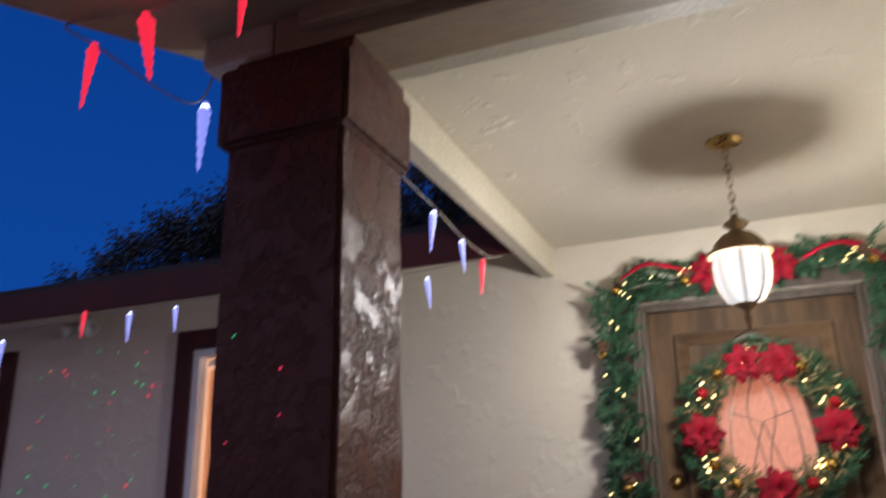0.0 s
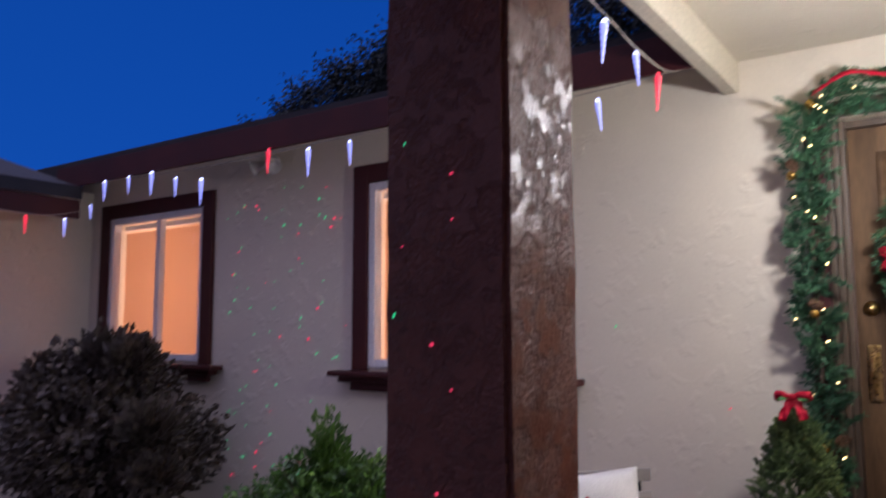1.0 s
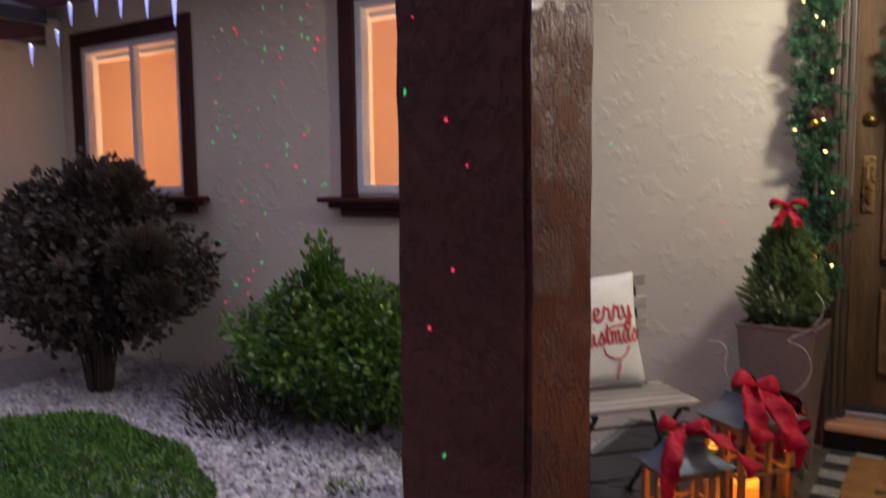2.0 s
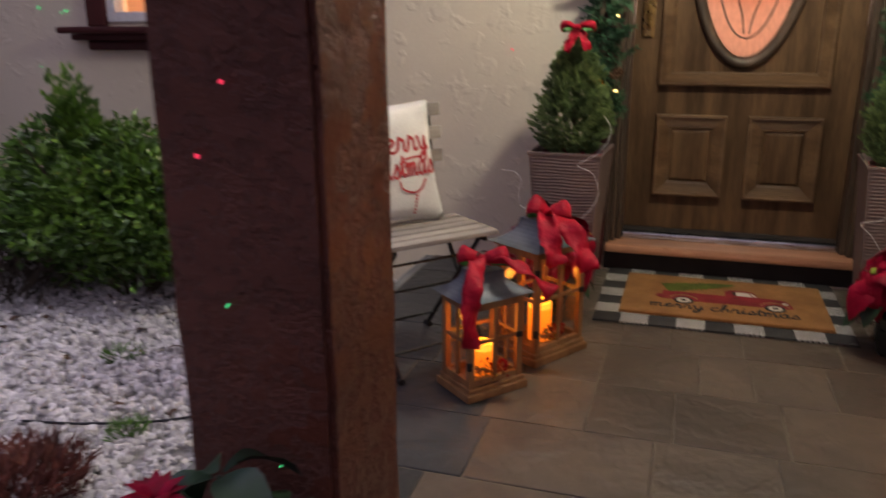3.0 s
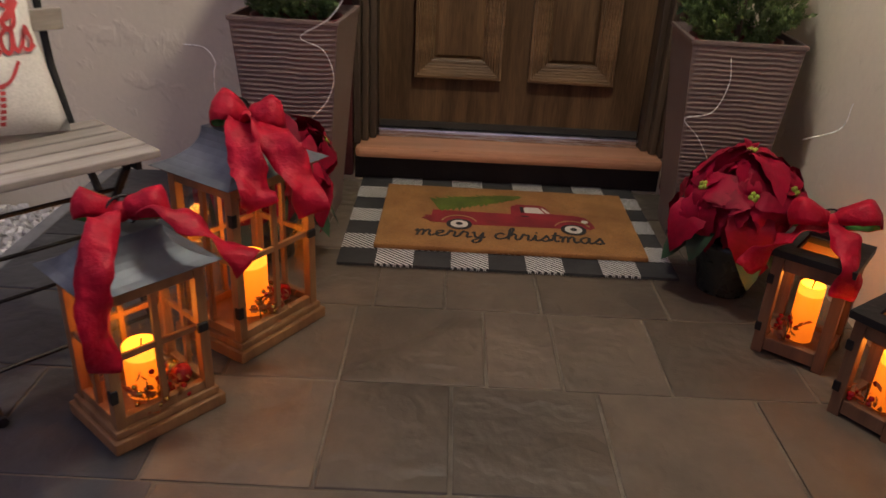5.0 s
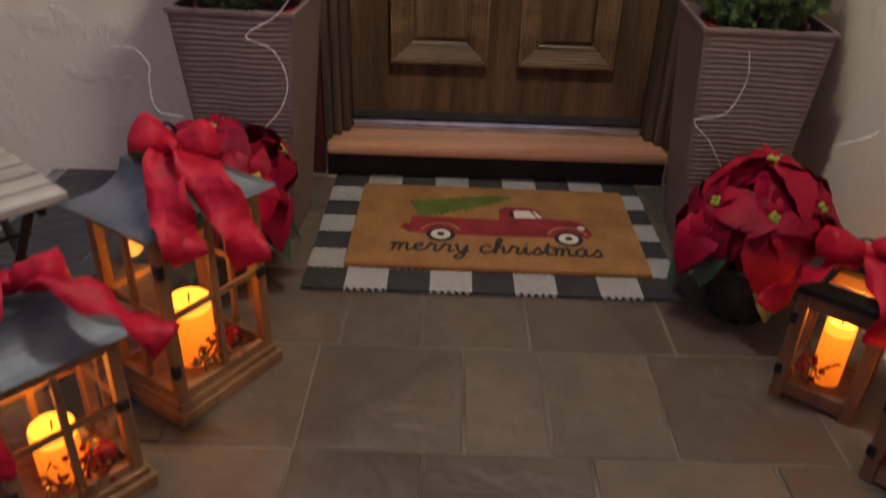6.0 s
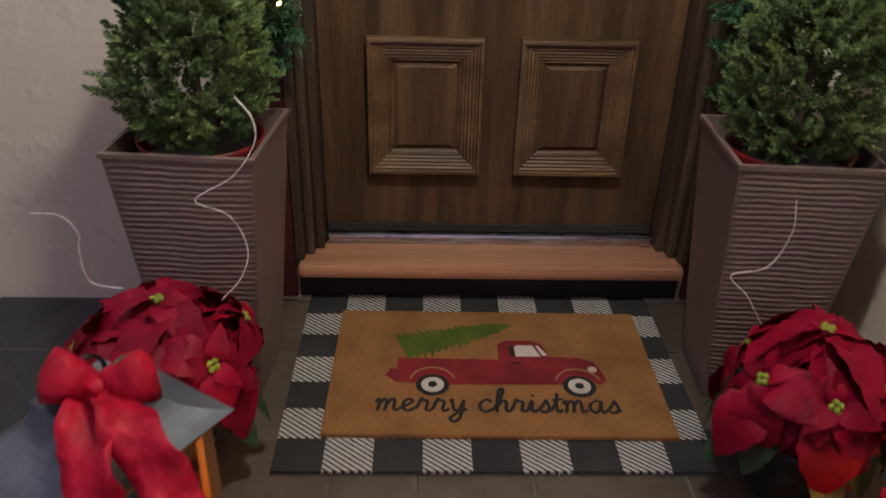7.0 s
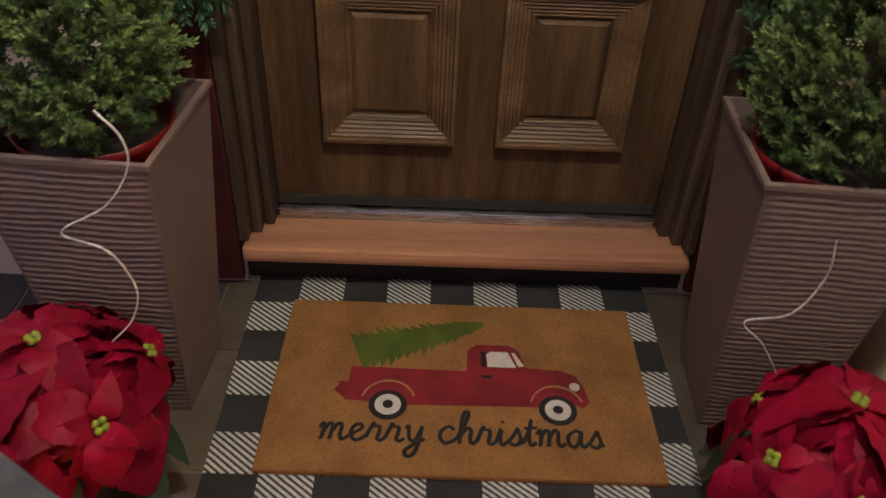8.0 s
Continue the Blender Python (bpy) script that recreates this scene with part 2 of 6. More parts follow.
def merge(bm, t):
    me = bpy.data.meshes.new("scrap")
    t.to_mesh(me)
    t.free()
    bm.from_mesh(me)
    bpy.data.meshes.remove(me)
    return bm


def lathe(profile, n=24, bm=None, m=None):
    """Turns (radius, height) pairs round z."""
    bm = bm or bmesh.new()
    t = bmesh.new()
    rings = []
    for r, z in profile:
        rings.append([t.verts.new((r * math.cos(a * math.tau / n), r * math.sin(a * math.tau / n), z)) for a in range(n)] if r > 1e-5 else [t.verts.new((0, 0, z))])
    for p, q in zip(rings, rings[1:]):
        for k in range(n):
            a, b, c, d = p[k % len(p)], p[(k + 1) % len(p)], q[(k + 1) % len(q)], q[k % len(q)]
            vs = [v for i, v in enumerate((a, b, c, d)) if v not in (a, b, c, d)[:i]]
            if len(vs) > 2:
                t.faces.new(vs)
    bmesh.ops.recalc_face_normals(t, faces=t.faces)
    if m:
        t.transform(m)
    return merge(bm, t)


def tube(points, radius, n=6, bm=None, taper=1.0):
    """A round bar along points."""
    bm = bm or bmesh.new()
    pts = [Vector(p) for p in points]
    rings = []
    for i, p in enumerate(pts):
        d = (pts[min(i + 1, len(pts) - 1)] - pts[max(i - 1, 0)]).normalized()
        s = d.orthogonal().normalized() if i == 0 else (rings[-1][1] - d * rings[-1][1].dot(d)).normalized()
        r = radius * (1 + (taper - 1) * i / max(1, len(pts) - 1))
        u = d.cross(s)
        rings.append(([bm.verts.new(p + r * (s * math.cos(k * math.tau / n) + u * math.sin(k * math.tau / n))) for k in range(n)], s))
    for (a, _), (b, _) in zip(rings, rings[1:]):
        for k in range(n):
            bm.faces.new((a[k], a[(k + 1) % n], b[(k + 1) % n], b[k]))
    bm.faces.new(rings[0][0][::-1])
    bm.faces.new(rings[-1][0])
    return bm


def prism(outline, depth, m=None, bm=None):
    """A flat plate from an outline in x and z, of that depth in y."""
    bm = bm or bmesh.new()
    t = bmesh.new()
    f = t.faces.new([t.verts.new((x, 0, z)) for x, z in outline])
    g = bmesh.ops.extrude_face_region(t, geom=[f])
    for v in (e for e in g["geom"] if isinstance(e, bmesh.types.BMVert)):
        v.co.y += depth
    bmesh.ops.recalc_face_normals(t, faces=t.faces)
    if m:
        t.transform(m)
    return merge(bm, t)


def disc(x, z, r, d, m, n=24, squash=1.0):
    return prism([(x + r * math.cos(k * math.tau / n), z + squash * r * math.sin(k * math.tau / n)) for k in range(n)], d, m)


def leaf_cloud(name, centres, ways, length, width, material, parent=None, fold=0.25, label=""):
    """Many small folded leaves in one mesh: centres and ways are arrays of n x 3."""
    rng = np.random.default_rng(len(centres))
    c, d = np.asarray(centres, float), np.asarray(ways, float)
    d = d / np.maximum(1e-6, np.linalg.norm(d, axis=1, keepdims=True))
    r = rng.normal(size=d.shape)
    s = np.cross(d, r)
    s /= np.maximum(1e-6, np.linalg.norm(s, axis=1, keepdims=True))
    u = np.cross(s, d)
    k = rng.uniform(0.7, 1.25, (len(c), 1))
    ln, wd = length * k, width * k
    v = np.stack([c, c + d * ln * 0.45 + s * wd / 2 + u * wd * fold, c + d * ln, c + d * ln * 0.45 - s * wd / 2 + u * wd * fold], 1).reshape(-1, 3)
    i = np.arange(len(c))[:, None] * 4
    faces = np.concatenate([i + [0, 1, 2], i + [0, 2, 3]]).tolist()
    me = bpy.data.meshes.new(name)
    me.from_pydata(v.tolist(), [], faces)
    me.materials.append(material)
    ob = new(name, me)
    if parent is not None:
        ob.parent = parent
    if label:
        ob["label"] = label
    return ob


# ---- the house and porch ----
WALL, RIGHT, LEFT = 3.72, 0.76, -6.24             # faces of the house wall, the porch's side wall, the wing
CEIL = 2.58


def wall_with_holes(x0, x1, z0, z1, y0, y1, holes):
    """A wall along x, of that thickness in y, with openings (x0, x1, z0, z1) right through it."""
    bm = bmesh.new()
    xs = sorted({x0, x1, *(h[0] for h in holes), *(h[1] for h in holes)})
    for a, b in zip(xs, xs[1:]):
        cut = sorted((h[2], h[3]) for h in holes if h[0] <= a + 1e-6 and h[1] >= b - 1e-6)
        z = z0
        for lo, hi in cut + [(z1, z1)]:
            if lo > z + 1e-6:
                box(a, b, y0, y1, z, lo, 0, bm)
            z = hi
    bmesh.ops.remove_doubles(bm, verts=bm.verts, dist=1e-5)
    seen, dup = {}, []
    for f in bm.faces:
        key = tuple(sorted(v.index for v in f.verts))
        if key in seen:
            dup += [f, seen[key]]
        seen[key] = f
    bmesh.ops.delete(bm, geom=list(set(dup)), context="FACES")
    return bm


DOOR = (-0.584, 0.471, 0.0, 2.245)
WIN1, WIN2 = (-5.95, -4.75, 1.11, 2.25), (-3.16, -1.98, 1.11, 2.25)
setting(part("wall_north", wall_with_holes(LEFT - 0.2, RIGHT + 1.2, -0.45, 2.75, WALL, WALL + 0.16, [DOOR, WIN1, WIN2]), STUCCO),
        "cream stucco house wall with a trowelled texture", "wall")
setting(part("wall_east", box(RIGHT, RIGHT + 0.2, 1.2, WALL - 0.002, -0.45, 2.75), STUCCO), "cream stucco side wall of the porch", "wall")
setting(part("wall_west", box(LEFT - 0.25, LEFT, -4, WALL - 0.002, -0.45, 2.5), STUCCO), "cream stucco wall of the house wing", "wall")
setting(part("ceiling", box(-0.94, RIGHT + 0.05, 1.62, WALL + 0.05, CEIL, CEIL + 0.06), CEILING), "cream textured plaster porch ceiling", "ceiling")

# beams that carry the porch roof
setting(part("beam_side", box(-1.0, -0.931, 1.50, WALL - 0.003, 2.432, 2.70, 0.006), CREAM), "cream painted beam at the porch's open side", "beam")
setting(part("beam_front", box(-0.925, RIGHT - 0.003, 1.565, 1.632, 2.425, 2.72, 0.006), CREAM), "cream painted inner beam at the porch's front", "beam")
setting(part("beam_outer", box(-1.02, RIGHT - 0.003, 1.375, 1.56, 2.415, 2.53, 0.008), TANWOOD), "tan painted outer beam over the pillar", "beam")
setting(part("trim_frieze", box(-0.93, RIGHT, 1.335, 1.372, 2.45, 2.505, 0.006), TANWOOD), "tan painted frieze board", "trim")
setting(part("trim_lookout", box(-1.24, -1.03, 1.38, 1.48, 2.43, 2.52, 0.015), CREAM), "cream painted beam end under the eave", "trim")


def slope(name, x0, x1, y0, y1, z_at, rise, thick, material, along="y"):
    """A sloped slab: z_at at the low edge, rising along y (or along -x)."""
    bm = box(x0, x1, y0, y1, 0, thick)
    for v in bm.verts:
        v.co.z += z_at + rise * ((v.co.y - y0) if along == "y" else (x1 - v.co.x))
    return part(name, bm, material)


setting(slope("roof_porch_soffit", -1.35, RIGHT + 1, 0.55, 3.25, 2.235, 0.334, 0.03, TANWOOD), "tan boarded underside of the porch roof", "roof")
setting(slope("roof_porch", -1.38, RIGHT + 1, 0.50, 3.27, 2.252, 0.334, 0.10, ROOF), "dark shingled porch roof", "roof")
setting(slope("roof_main_soffit", -6.0, -1.003, 3.29, WALL - 0.002, 2.445, 0.36, 0.02, CREAM), "cream underside of the house eave", "roof")
setting(slope("roof_main", -9, -1.0, 3.31, 8.0, 2.56, 0.33, 0.10, ROOF), "dark shingled house roof", "roof")
setting(part("trim_fascia", box(-6.0, -1.003, 3.255, 3.285, 2.44, 2.605, 0.004), OXBLOOD), "oxblood painted fascia board", "trim")
setting(part("trim_wing_fascia", box(-5.72, -5.69, -4, 3.28, 2.185, 2.33, 0.004), OXBLOOD), "oxblood painted fascia board of the wing", "trim")
setting(slope("roof_wing_soffit", LEFT + 0.002, -5.725, -4, 3.30, 2.19, 0.3, 0.02, CREAM, "x"), "cream underside of the wing's eave", "roof")
setting(slope("roof_wing", -9, -5.68, -4, 3.29, 2.335, 0.30, 0.10, ROOF, "x"), "dark shingled wing roof", "roof")


# ---- pillar ----
def pillar():
    t = thing("pillar", pose(-0.965, 1.497, 0), "glossy brown-red stuccoed square porch pillar with a wider cap", "pillar", kind="structure")
    def block(h, z0, z1, n, wob):
        bm = bmesh.new()
        bmesh.ops.create_cube(bm, size=1)
        for v in bm.verts:
            v.co = Vector((v.co.x * 2 * h, v.co.y * 2 * h, z0 + (v.co.z + 0.5) * (z1 - z0)))
        bmesh.ops.subdivide_edges(bm, edges=[e for e in bm.edges if abs(e.verts[0].co.z - e.verts[1].co.z) > 0.01], cuts=n)
        bmesh.ops.bevel(bm, geom=[e for e in bm.edges if abs(e.verts[0].co.z - e.verts[1].co.z) > 0.01 or max(abs(v.co.z - z0) for v in e.verts) < 1e-4 or max(abs(v.co.z - z1) for v in e.verts) < 1e-4],
                        offset=0.012, segments=2, affect="EDGES")
        for v in bm.verts:
            o = noise.noise_vector(Vector((v.co.x * 3, v.co.y * 3, v.co.z * 9)))
            v.co.x += o.x * wob
            v.co.y += o.y * wob
        return bm
    part("shaft", block(0.153, -0.2, 2.185, 40, 0.005), PILLAR, t)
    part("cap", block(0.172, 2.172, 2.375, 6, 0.006), PILLAR, t)
    part("neck", box(-0.16, 0.16, -0.12, 0.15, 2.372, 2.414), PILLAR, t)
    return t


pillar()


# ---- windows ----
GLASS = glass("window_glass")
BLIND = translucent("cream_blind", (0.80, 0.62, 0.46), 0.6)
ROOMWALL = surface("room_paint", (0.7, 0.55, 0.42), (0.65, 0.5, 0.38), 2, 0.9)


def window(name, x0, x1, z0, z1):
    """A sliding window with vinyl frame, dark painted casing and sill, and a drawn blind before a lit room."""
    t = thing(name, pose(0, 0, 0), "white sliding window in an oxblood casing, orange lit blind behind", "window", kind="structure")
    w, y = 0.115, WALL - 0.035
    part("casing_side", box(x0 - w, x0 - 0.001, y, WALL - 0.001, z0 - 0.02, z1 + w, 0.006), OXBLOOD, t)
    part("casing_side", box(x1 + 0.001, x1 + w, y, WALL - 0.001, z0 - 0.02, z1 + w, 0.006), OXBLOOD, t)
    part("casing_head", box(x0, x1, y, WALL - 0.001, z1 + 0.001, z1 + w, 0.006), OXBLOOD, t)
    bm = box(x0 - w - 0.13, x1 + w + 0.13, WALL - 0.12, WALL - 0.001, z0 - 0.055, z0 - 0.021, 0.012)
    box(x0 - w - 0.07, x1 + w + 0.07, WALL - 0.085, WALL - 0.001, z0 - 0.09, z0 - 0.056, 0.012, bm)
    box(x0 - w, x1 + w, WALL - 0.05, WALL - 0.001, z0 - 0.14, z0 - 0.091, 0.012, bm)
    part("window_sill", bm, OXBLOOD, t)
    f, yf = 0.05, WALL - 0.015
    bm = box(x0, x0 + f, yf, yf + 0.07, z0, z1, 0.005)
    box(x1 - f, x1, yf, yf + 0.07, z0, z1, 0.005, bm)
    box(x0 + f, x1 - f, yf, yf + 0.07, z1 - f, z1, 0.005, bm)
    box(x0 + f, x1 - f, yf, yf + 0.07, z0, z0 + f, 0.005, bm)
    part("window_frame", bm, VINYL, t)
    xm = x0 + (x1 - x0) * 0.53
    part("mullion", box(xm - 0.025, xm + 0.025, yf + 0.005, yf + 0.06, z0 + f, z1 - f, 0.005), VINYL, t)
    for a, b in ((x0 + f, xm - 0.025), (xm + 0.025, x1 - f)):
        p = part("pane", box(a, b, yf + 0.035, yf + 0.041, z0 + f, z1 - f), GLASS, t)
        p.visible_shadow = False
    n = int((z1 - z0 - 0.12) / 0.026)
    slat = bpy.data.meshes.new("slat")
    bm = box(x0 + 0.03, x1 - 0.03, -0.0015, 0.0015, -0.0145, 0.0145)
    bm.to_mesh(slat)
    bm.free()
    slat.materials.append(BLIND)
    for k in range(n):
        piece("slat", slat, t, pose(0, WALL + 0.115, z0 + 0.03 + k * 0.026, 14, 0, 0))
    part("headrail", box(x0 + 0.02, x1 - 0.02, WALL + 0.10, WALL + 0.14, z1 - 0.085, z1 - 0.045, 0.004), VINYL, t)
    bm = box(x0 - 0.3, x1 + 0.3, WALL + 1.2, WALL + 1.24, z0 - 0.3, z1 + 0.3)
    box(x0 - 0.34, x0 - 0.3, WALL + 0.162, WALL + 1.24, z0 - 0.3, z1 + 0.3, 0, bm)
    box(x1 + 0.3, x1 + 0.34, WALL + 0.162, WALL + 1.24, z0 - 0.3, z1 + 0.3, 0, bm)
    box(x0 - 0.3, x1 + 0.3, WALL + 0.162, WALL + 1.24, z1 + 0.3, z1 + 0.34, 0, bm)
    box(x0 - 0.3, x1 + 0.3, WALL + 0.162, WALL + 1.24, z0 - 0.34, z0 - 0.3, 0, bm)
    part("room_shell", bm, ROOMWALL, t)
    lamp("room_lamp", "AREA", ((x0 + x1) / 2, WALL + 1.1, (z0 + z1) / 2), 34, (1.0, 0.62, 0.40), 1.1, ((x0 + x1) / 2, WALL, (z0 + z1) / 2))
    return t


window("window_1", *WIN1)
window("window_2", *WIN2)

# ---- entrance door ----
BRASS = surface("aged_brass", (0.55, 0.38, 0.14), (0.38, 0.25, 0.09), 12, 0.3, 1.0, bump=0.1, fine=60, depth=0.001)
FROST = translucent("frosted_door_glass", (0.85, 0.62, 0.52), 0.75)
LEAD = surface("lead_came", (0.30, 0.26, 0.22), None, 20, 0.4, 0.8)
DX0, DX1, DZ0, DZ1, DY = -0.510, 0.395, 0.168, 2.210, 3.82


def frame_loop(x0, x1, z0, z1, w, y_out, y_in, bm=None):
    """A mitred moulding that slopes from its outer rim y_out to the inner rim y_in."""
    bm = bm or bmesh.new()
    def ring(k, y):
        return [bm.verts.new(p) for p in ((x0 + k, y, z0 + k), (x1 - k, y, z0 + k), (x1 - k, y, z1 - k), (x0 + k, y, z1 - k))]
    steps = [(0, DY), (0.0, y_out + 0.003), (w * 0.04, y_out), (w * 0.14, y_out - 0.001)]
    for i in range(11):                                     # reeds that step down to the panel
        f = i / 10
        steps.append((w * (0.18 + 0.66 * f), y_out + 0.004 + (y_in - 0.010 - y_out) * f + (0.0030 if i % 2 == 0 else 0)))
    steps += [(w * 0.88, y_in - 0.009), (w * 0.94, y_in - 0.006), (w, y_in + 0.004)]
    rings = [ring(k, y) for k, y in steps]
    for a, b in zip(rings, rings[1:]):
        for i in range(4):
            bm.faces.new((a[i], a[(i + 1) % 4], b[(i + 1) % 4], b[i]))
    return bm


def oval_band(cx, cz, a, b, w, y0, y1, n=56):
    bm = bmesh.new()
    prof = ((0.0, y1), (0.0, y0), (0.35, y0 - 0.008), (0.75, y0), (1.0, y0 + 0.012), (1.0, y1))
    rings = []
    for k in range(n):
        t = k * math.tau / n
        rings.append([bm.verts.new((cx + (a + w * (1 - s)) * math.cos(t), y, cz + (b + w * (1 - s)) * math.sin(t))) for s, y in prof])
    for k in range(n):
        p, q = rings[k], rings[(k + 1) % n]
        for i in range(len(prof) - 1):
            bm.faces.new((p[i], p[i + 1], q[i + 1], q[i]))
    bmesh.ops.recalc_face_normals(bm, faces=bm.faces)
    return bm


def oval_plate(cx, cz, a, b, y, n=56):
    bm = bmesh.new()
    bm.faces.new([bm.verts.new((cx + a * math.cos(k * math.tau / n), y, cz + b * math.sin(k * math.tau / n))) for k in range(n)])
    g = bmesh.ops.extrude_face_region(bm, geom=list(bm.faces))
    for v in (e for e in g["geom"] if isinstance(e, bmesh.types.BMVert)):
        v.co.y += 0.012
    bmesh.ops.recalc_face_normals(bm, faces=bm.faces)
    return bm


def leaf_with_oval(x0, x1, z0, z1, y0, y1, cx, cz, a, b, n=64):
    """The door leaf: a slab with an oval hole right through it."""
    bm = bmesh.new()
    rows = []
    for k in range(n):
        t = (k + 0.5) * math.tau / n
        dx, dz = math.cos(t), math.sin(t)
        ox, oz = cx + a * dx, cz + b * dz
        s = min((((x1 if dx > 0 else x0) - cx) / dx) if abs(dx) > 1e-6 else 1e9, (((z1 if dz > 0 else z0) - cz) / dz) if abs(dz) > 1e-6 else 1e9)
        ex, ez = cx + s * dx, cz + s * dz
        rows.append([bm.verts.new(p) for p in ((ox, y0, oz), (ex, y0, ez), (ex, y1, ez), (ox, y1, oz))])
    for k in range(n):
        p, q = rows[k], rows[(k + 1) % n]
        for i in range(4):
            bm.faces.new((p[i], p[(i + 1) % 4], q[(i + 1) % 4], q[i]))
    corners = [(x0, z0), (x1, z0), (x1, z1), (x0, z1)]
    for k in range(n):
        p, q = rows[k], rows[(k + 1) % n]
        for cxn, czn in corners:
            pa, qa = p[1].co, q[1].co
            onx = abs(pa.x - cxn) < 1e-6 or abs(qa.x - cxn) < 1e-6
            onz = abs(pa.z - czn) < 1e-6 or abs(qa.z - czn) < 1e-6
            if onx and onz and abs(pa.x - qa.x) > 1e-6 and abs(pa.z - qa.z) > 1e-6:
                c0, c1 = bm.verts.new((cxn, y0, czn)), bm.verts.new((cxn, y1, czn))
                bm.faces.new((p[1], q[1], c0))
                bm.faces.new((p[2], q[2], c1))
                bm.faces.new((p[1], c0, c1, p[2]))
                bm.faces.new((q[1], c0, c1, q[2]))
    bmesh.ops.recalc_face_normals(bm, faces=bm.faces)
    return bm


def door():
    t = thing("door_1", pose(0, 0, 0), "closed walnut-stained panelled entrance door with an oval leaded glass light", "door", kind="structure")
    cx, cz, a, b = -0.055, 1.495, 0.205, 0.545
    part("leaf", leaf_with_oval(DX0, DX1, DZ0, DZ1, DY, DY + 0.045, cx, cz, a + 0.02, b + 0.02), DOORWOOD, t)
    part("oval_moulding", oval_band(cx, cz, a, b, 0.045, DY - 0.018, DY + 0.03), FRAMEWOOD, t, smooth=True)
    part("oval_glass", oval_plate(cx, cz, a + 0.012, b + 0.012, DY + 0.016), FROST, t, "pinkish frosted glass lit from inside")
    bm = tube([(cx + 0.72 * a * math.cos(k * math.tau / 40), DY + 0.013, cz + 0.86 * b * math.sin(k * math.tau / 40)) for k in range(41)], 0.004)
    for s in (-1, 1):
        tube([(cx + s * (0.01 + 0.05 * math.sin(k / 12 * math.pi * 2) ** 2), DY + 0.013, cz - 0.45 + k * 0.075) for k in range(13)], 0.0035, bm=bm)
        tube([(cx + s * 0.72 * a * math.cos(0.5), DY + 0.013, cz + 0.86 * b * math.sin(0.5)), (cx, DY + 0.013, cz + 0.18), (cx + s * 0.72 * a * math.cos(0.5), DY + 0.013, cz - 0.86 * b * math.sin(0.5))], 0.0035, bm=bm)
    part("leading", bm, LEAD, t, "dark lead cames")
    part("upper_moulding", frame_loop(-0.394, 0.288, 0.830, 2.10, 0.060, DY - 0.028, DY), DOORWOOD_H, t)
    for x0, x1 in ((-0.390, -0.098), (-0.008, 0.281)):
        part("panel_moulding", frame_loop(x0, x1, 0.346, 0.705, 0.066, DY - 0.030, DY - 0.001), DOORWOOD_H, t)
        bm = box(x0 + 0.067, x1 - 0.067, DY - 0.009, DY - 0.001, 0.413, 0.638)
        for v in bm.verts:
            if v.co.y < DY - 0.005:
                v.co.x += 0.010 * (1 if v.co.x < (x0 + x1) / 2 else -1)
                v.co.z += 0.010 * (1 if v.co.z < 0.525 else -1)
        part("raised_panel", bm, DOORWOOD, t)
    part("bottom_sweep", box(DX0 + 0.004, DX1 - 0.004, DY - 0.012, DY - 0.001, DZ0, DZ0 + 0.022, 0.002), DARKGAP, t, "black rubber sweep")
    # lockset on the hinge-free side
    part("deadbolt", lathe([(0, 0), (0.033, 0.0), (0.031, 0.010), (0.02, 0.014), (0.014, 0.024), (0.0, 0.026)], 20, None, pose(-0.452, DY, 1.425, 90, 0, 0)), BRASS, t, smooth=True)
    bm = box(-0.477, -0.427, DY - 0.008, DY - 0.0005, 1.03, 1.27, 0.006)
    tube([(-0.452, DY - 0.008, 1.23), (-0.452, DY - 0.05, 1.225), (-0.452, DY - 0.058, 1.16), (-0.452, DY - 0.05, 1.09), (-0.452, DY - 0.008, 1.07)], 0.009, 8, bm)
    part("door_handle", bm, BRASS, t, "aged brass pull handle")
    return t


door()
# frame, casing, step and threshold
bm = bmesh.new()
for k in range(3):
    box(-0.583 + 0.0235 * k, -0.5605 + 0.0235 * k, 3.694 + 0.034 * k, 3.878, 0.1345, 2.2445, 0.005, bm)
setting(part("trim_door_jamb", bm, FRAMEWOOD), "weathered fluted door jamb", "trim")
bm = bmesh.new()
for k in range(3):
    box(0.4475 - 0.0235 * k, 0.470 - 0.0235 * k, 3.694 + 0.034 * k, 3.878, 0.1345, 2.2445, 0.005, bm)
setting(part("trim_door_jamb_hinge_side", bm, FRAMEWOOD), "weathered fluted door jamb", "trim")
setting(part("trim_door_head", box(-0.668, 0.555, 3.695, 3.719, 2.247, 2.32, 0.006), FRAMEWOOD), "weathered door head casing", "trim")
setting(part("trim_door_lintel", box(-0.513, 0.399, 3.785, 3.878, 2.212, 2.2445, 0.004), FRAMEWOOD), "weathered door head", "trim")
setting(part("trim_board", box(-0.668, -0.585, 3.694, 3.7195, 0.02, 2.245, 0.005), OXBLOOD), "oxblood board beside the door", "trim")
setting(part("trim_board_hinge_side", box(0.472, 0.555, 3.694, 3.7195, 0.02, 2.245, 0.005), OXBLOOD), "oxblood board beside the door", "trim")
bm = box(-0.575, 0.458, 3.665, 3.876, 0.096, 0.134, 0.014)
setting(part("step", bm, SILLWOOD, smooth=False), "worn red-brown wooden door sill", "step")
setting(part("step_riser", box(-0.583, 0.470, 3.735, 3.86, -0.1, 0.095), DARKGAP), "dark concrete riser under the sill", "step")
setting(part("threshold", box(-0.512, 0.397, 3.790, 3.876, 0.1345, 0.166, 0.008), STEEL), "brushed metal door threshold", "threshold")
bm = box(-0.9, 0.8, 4.9, 4.94, 0, 2.5)
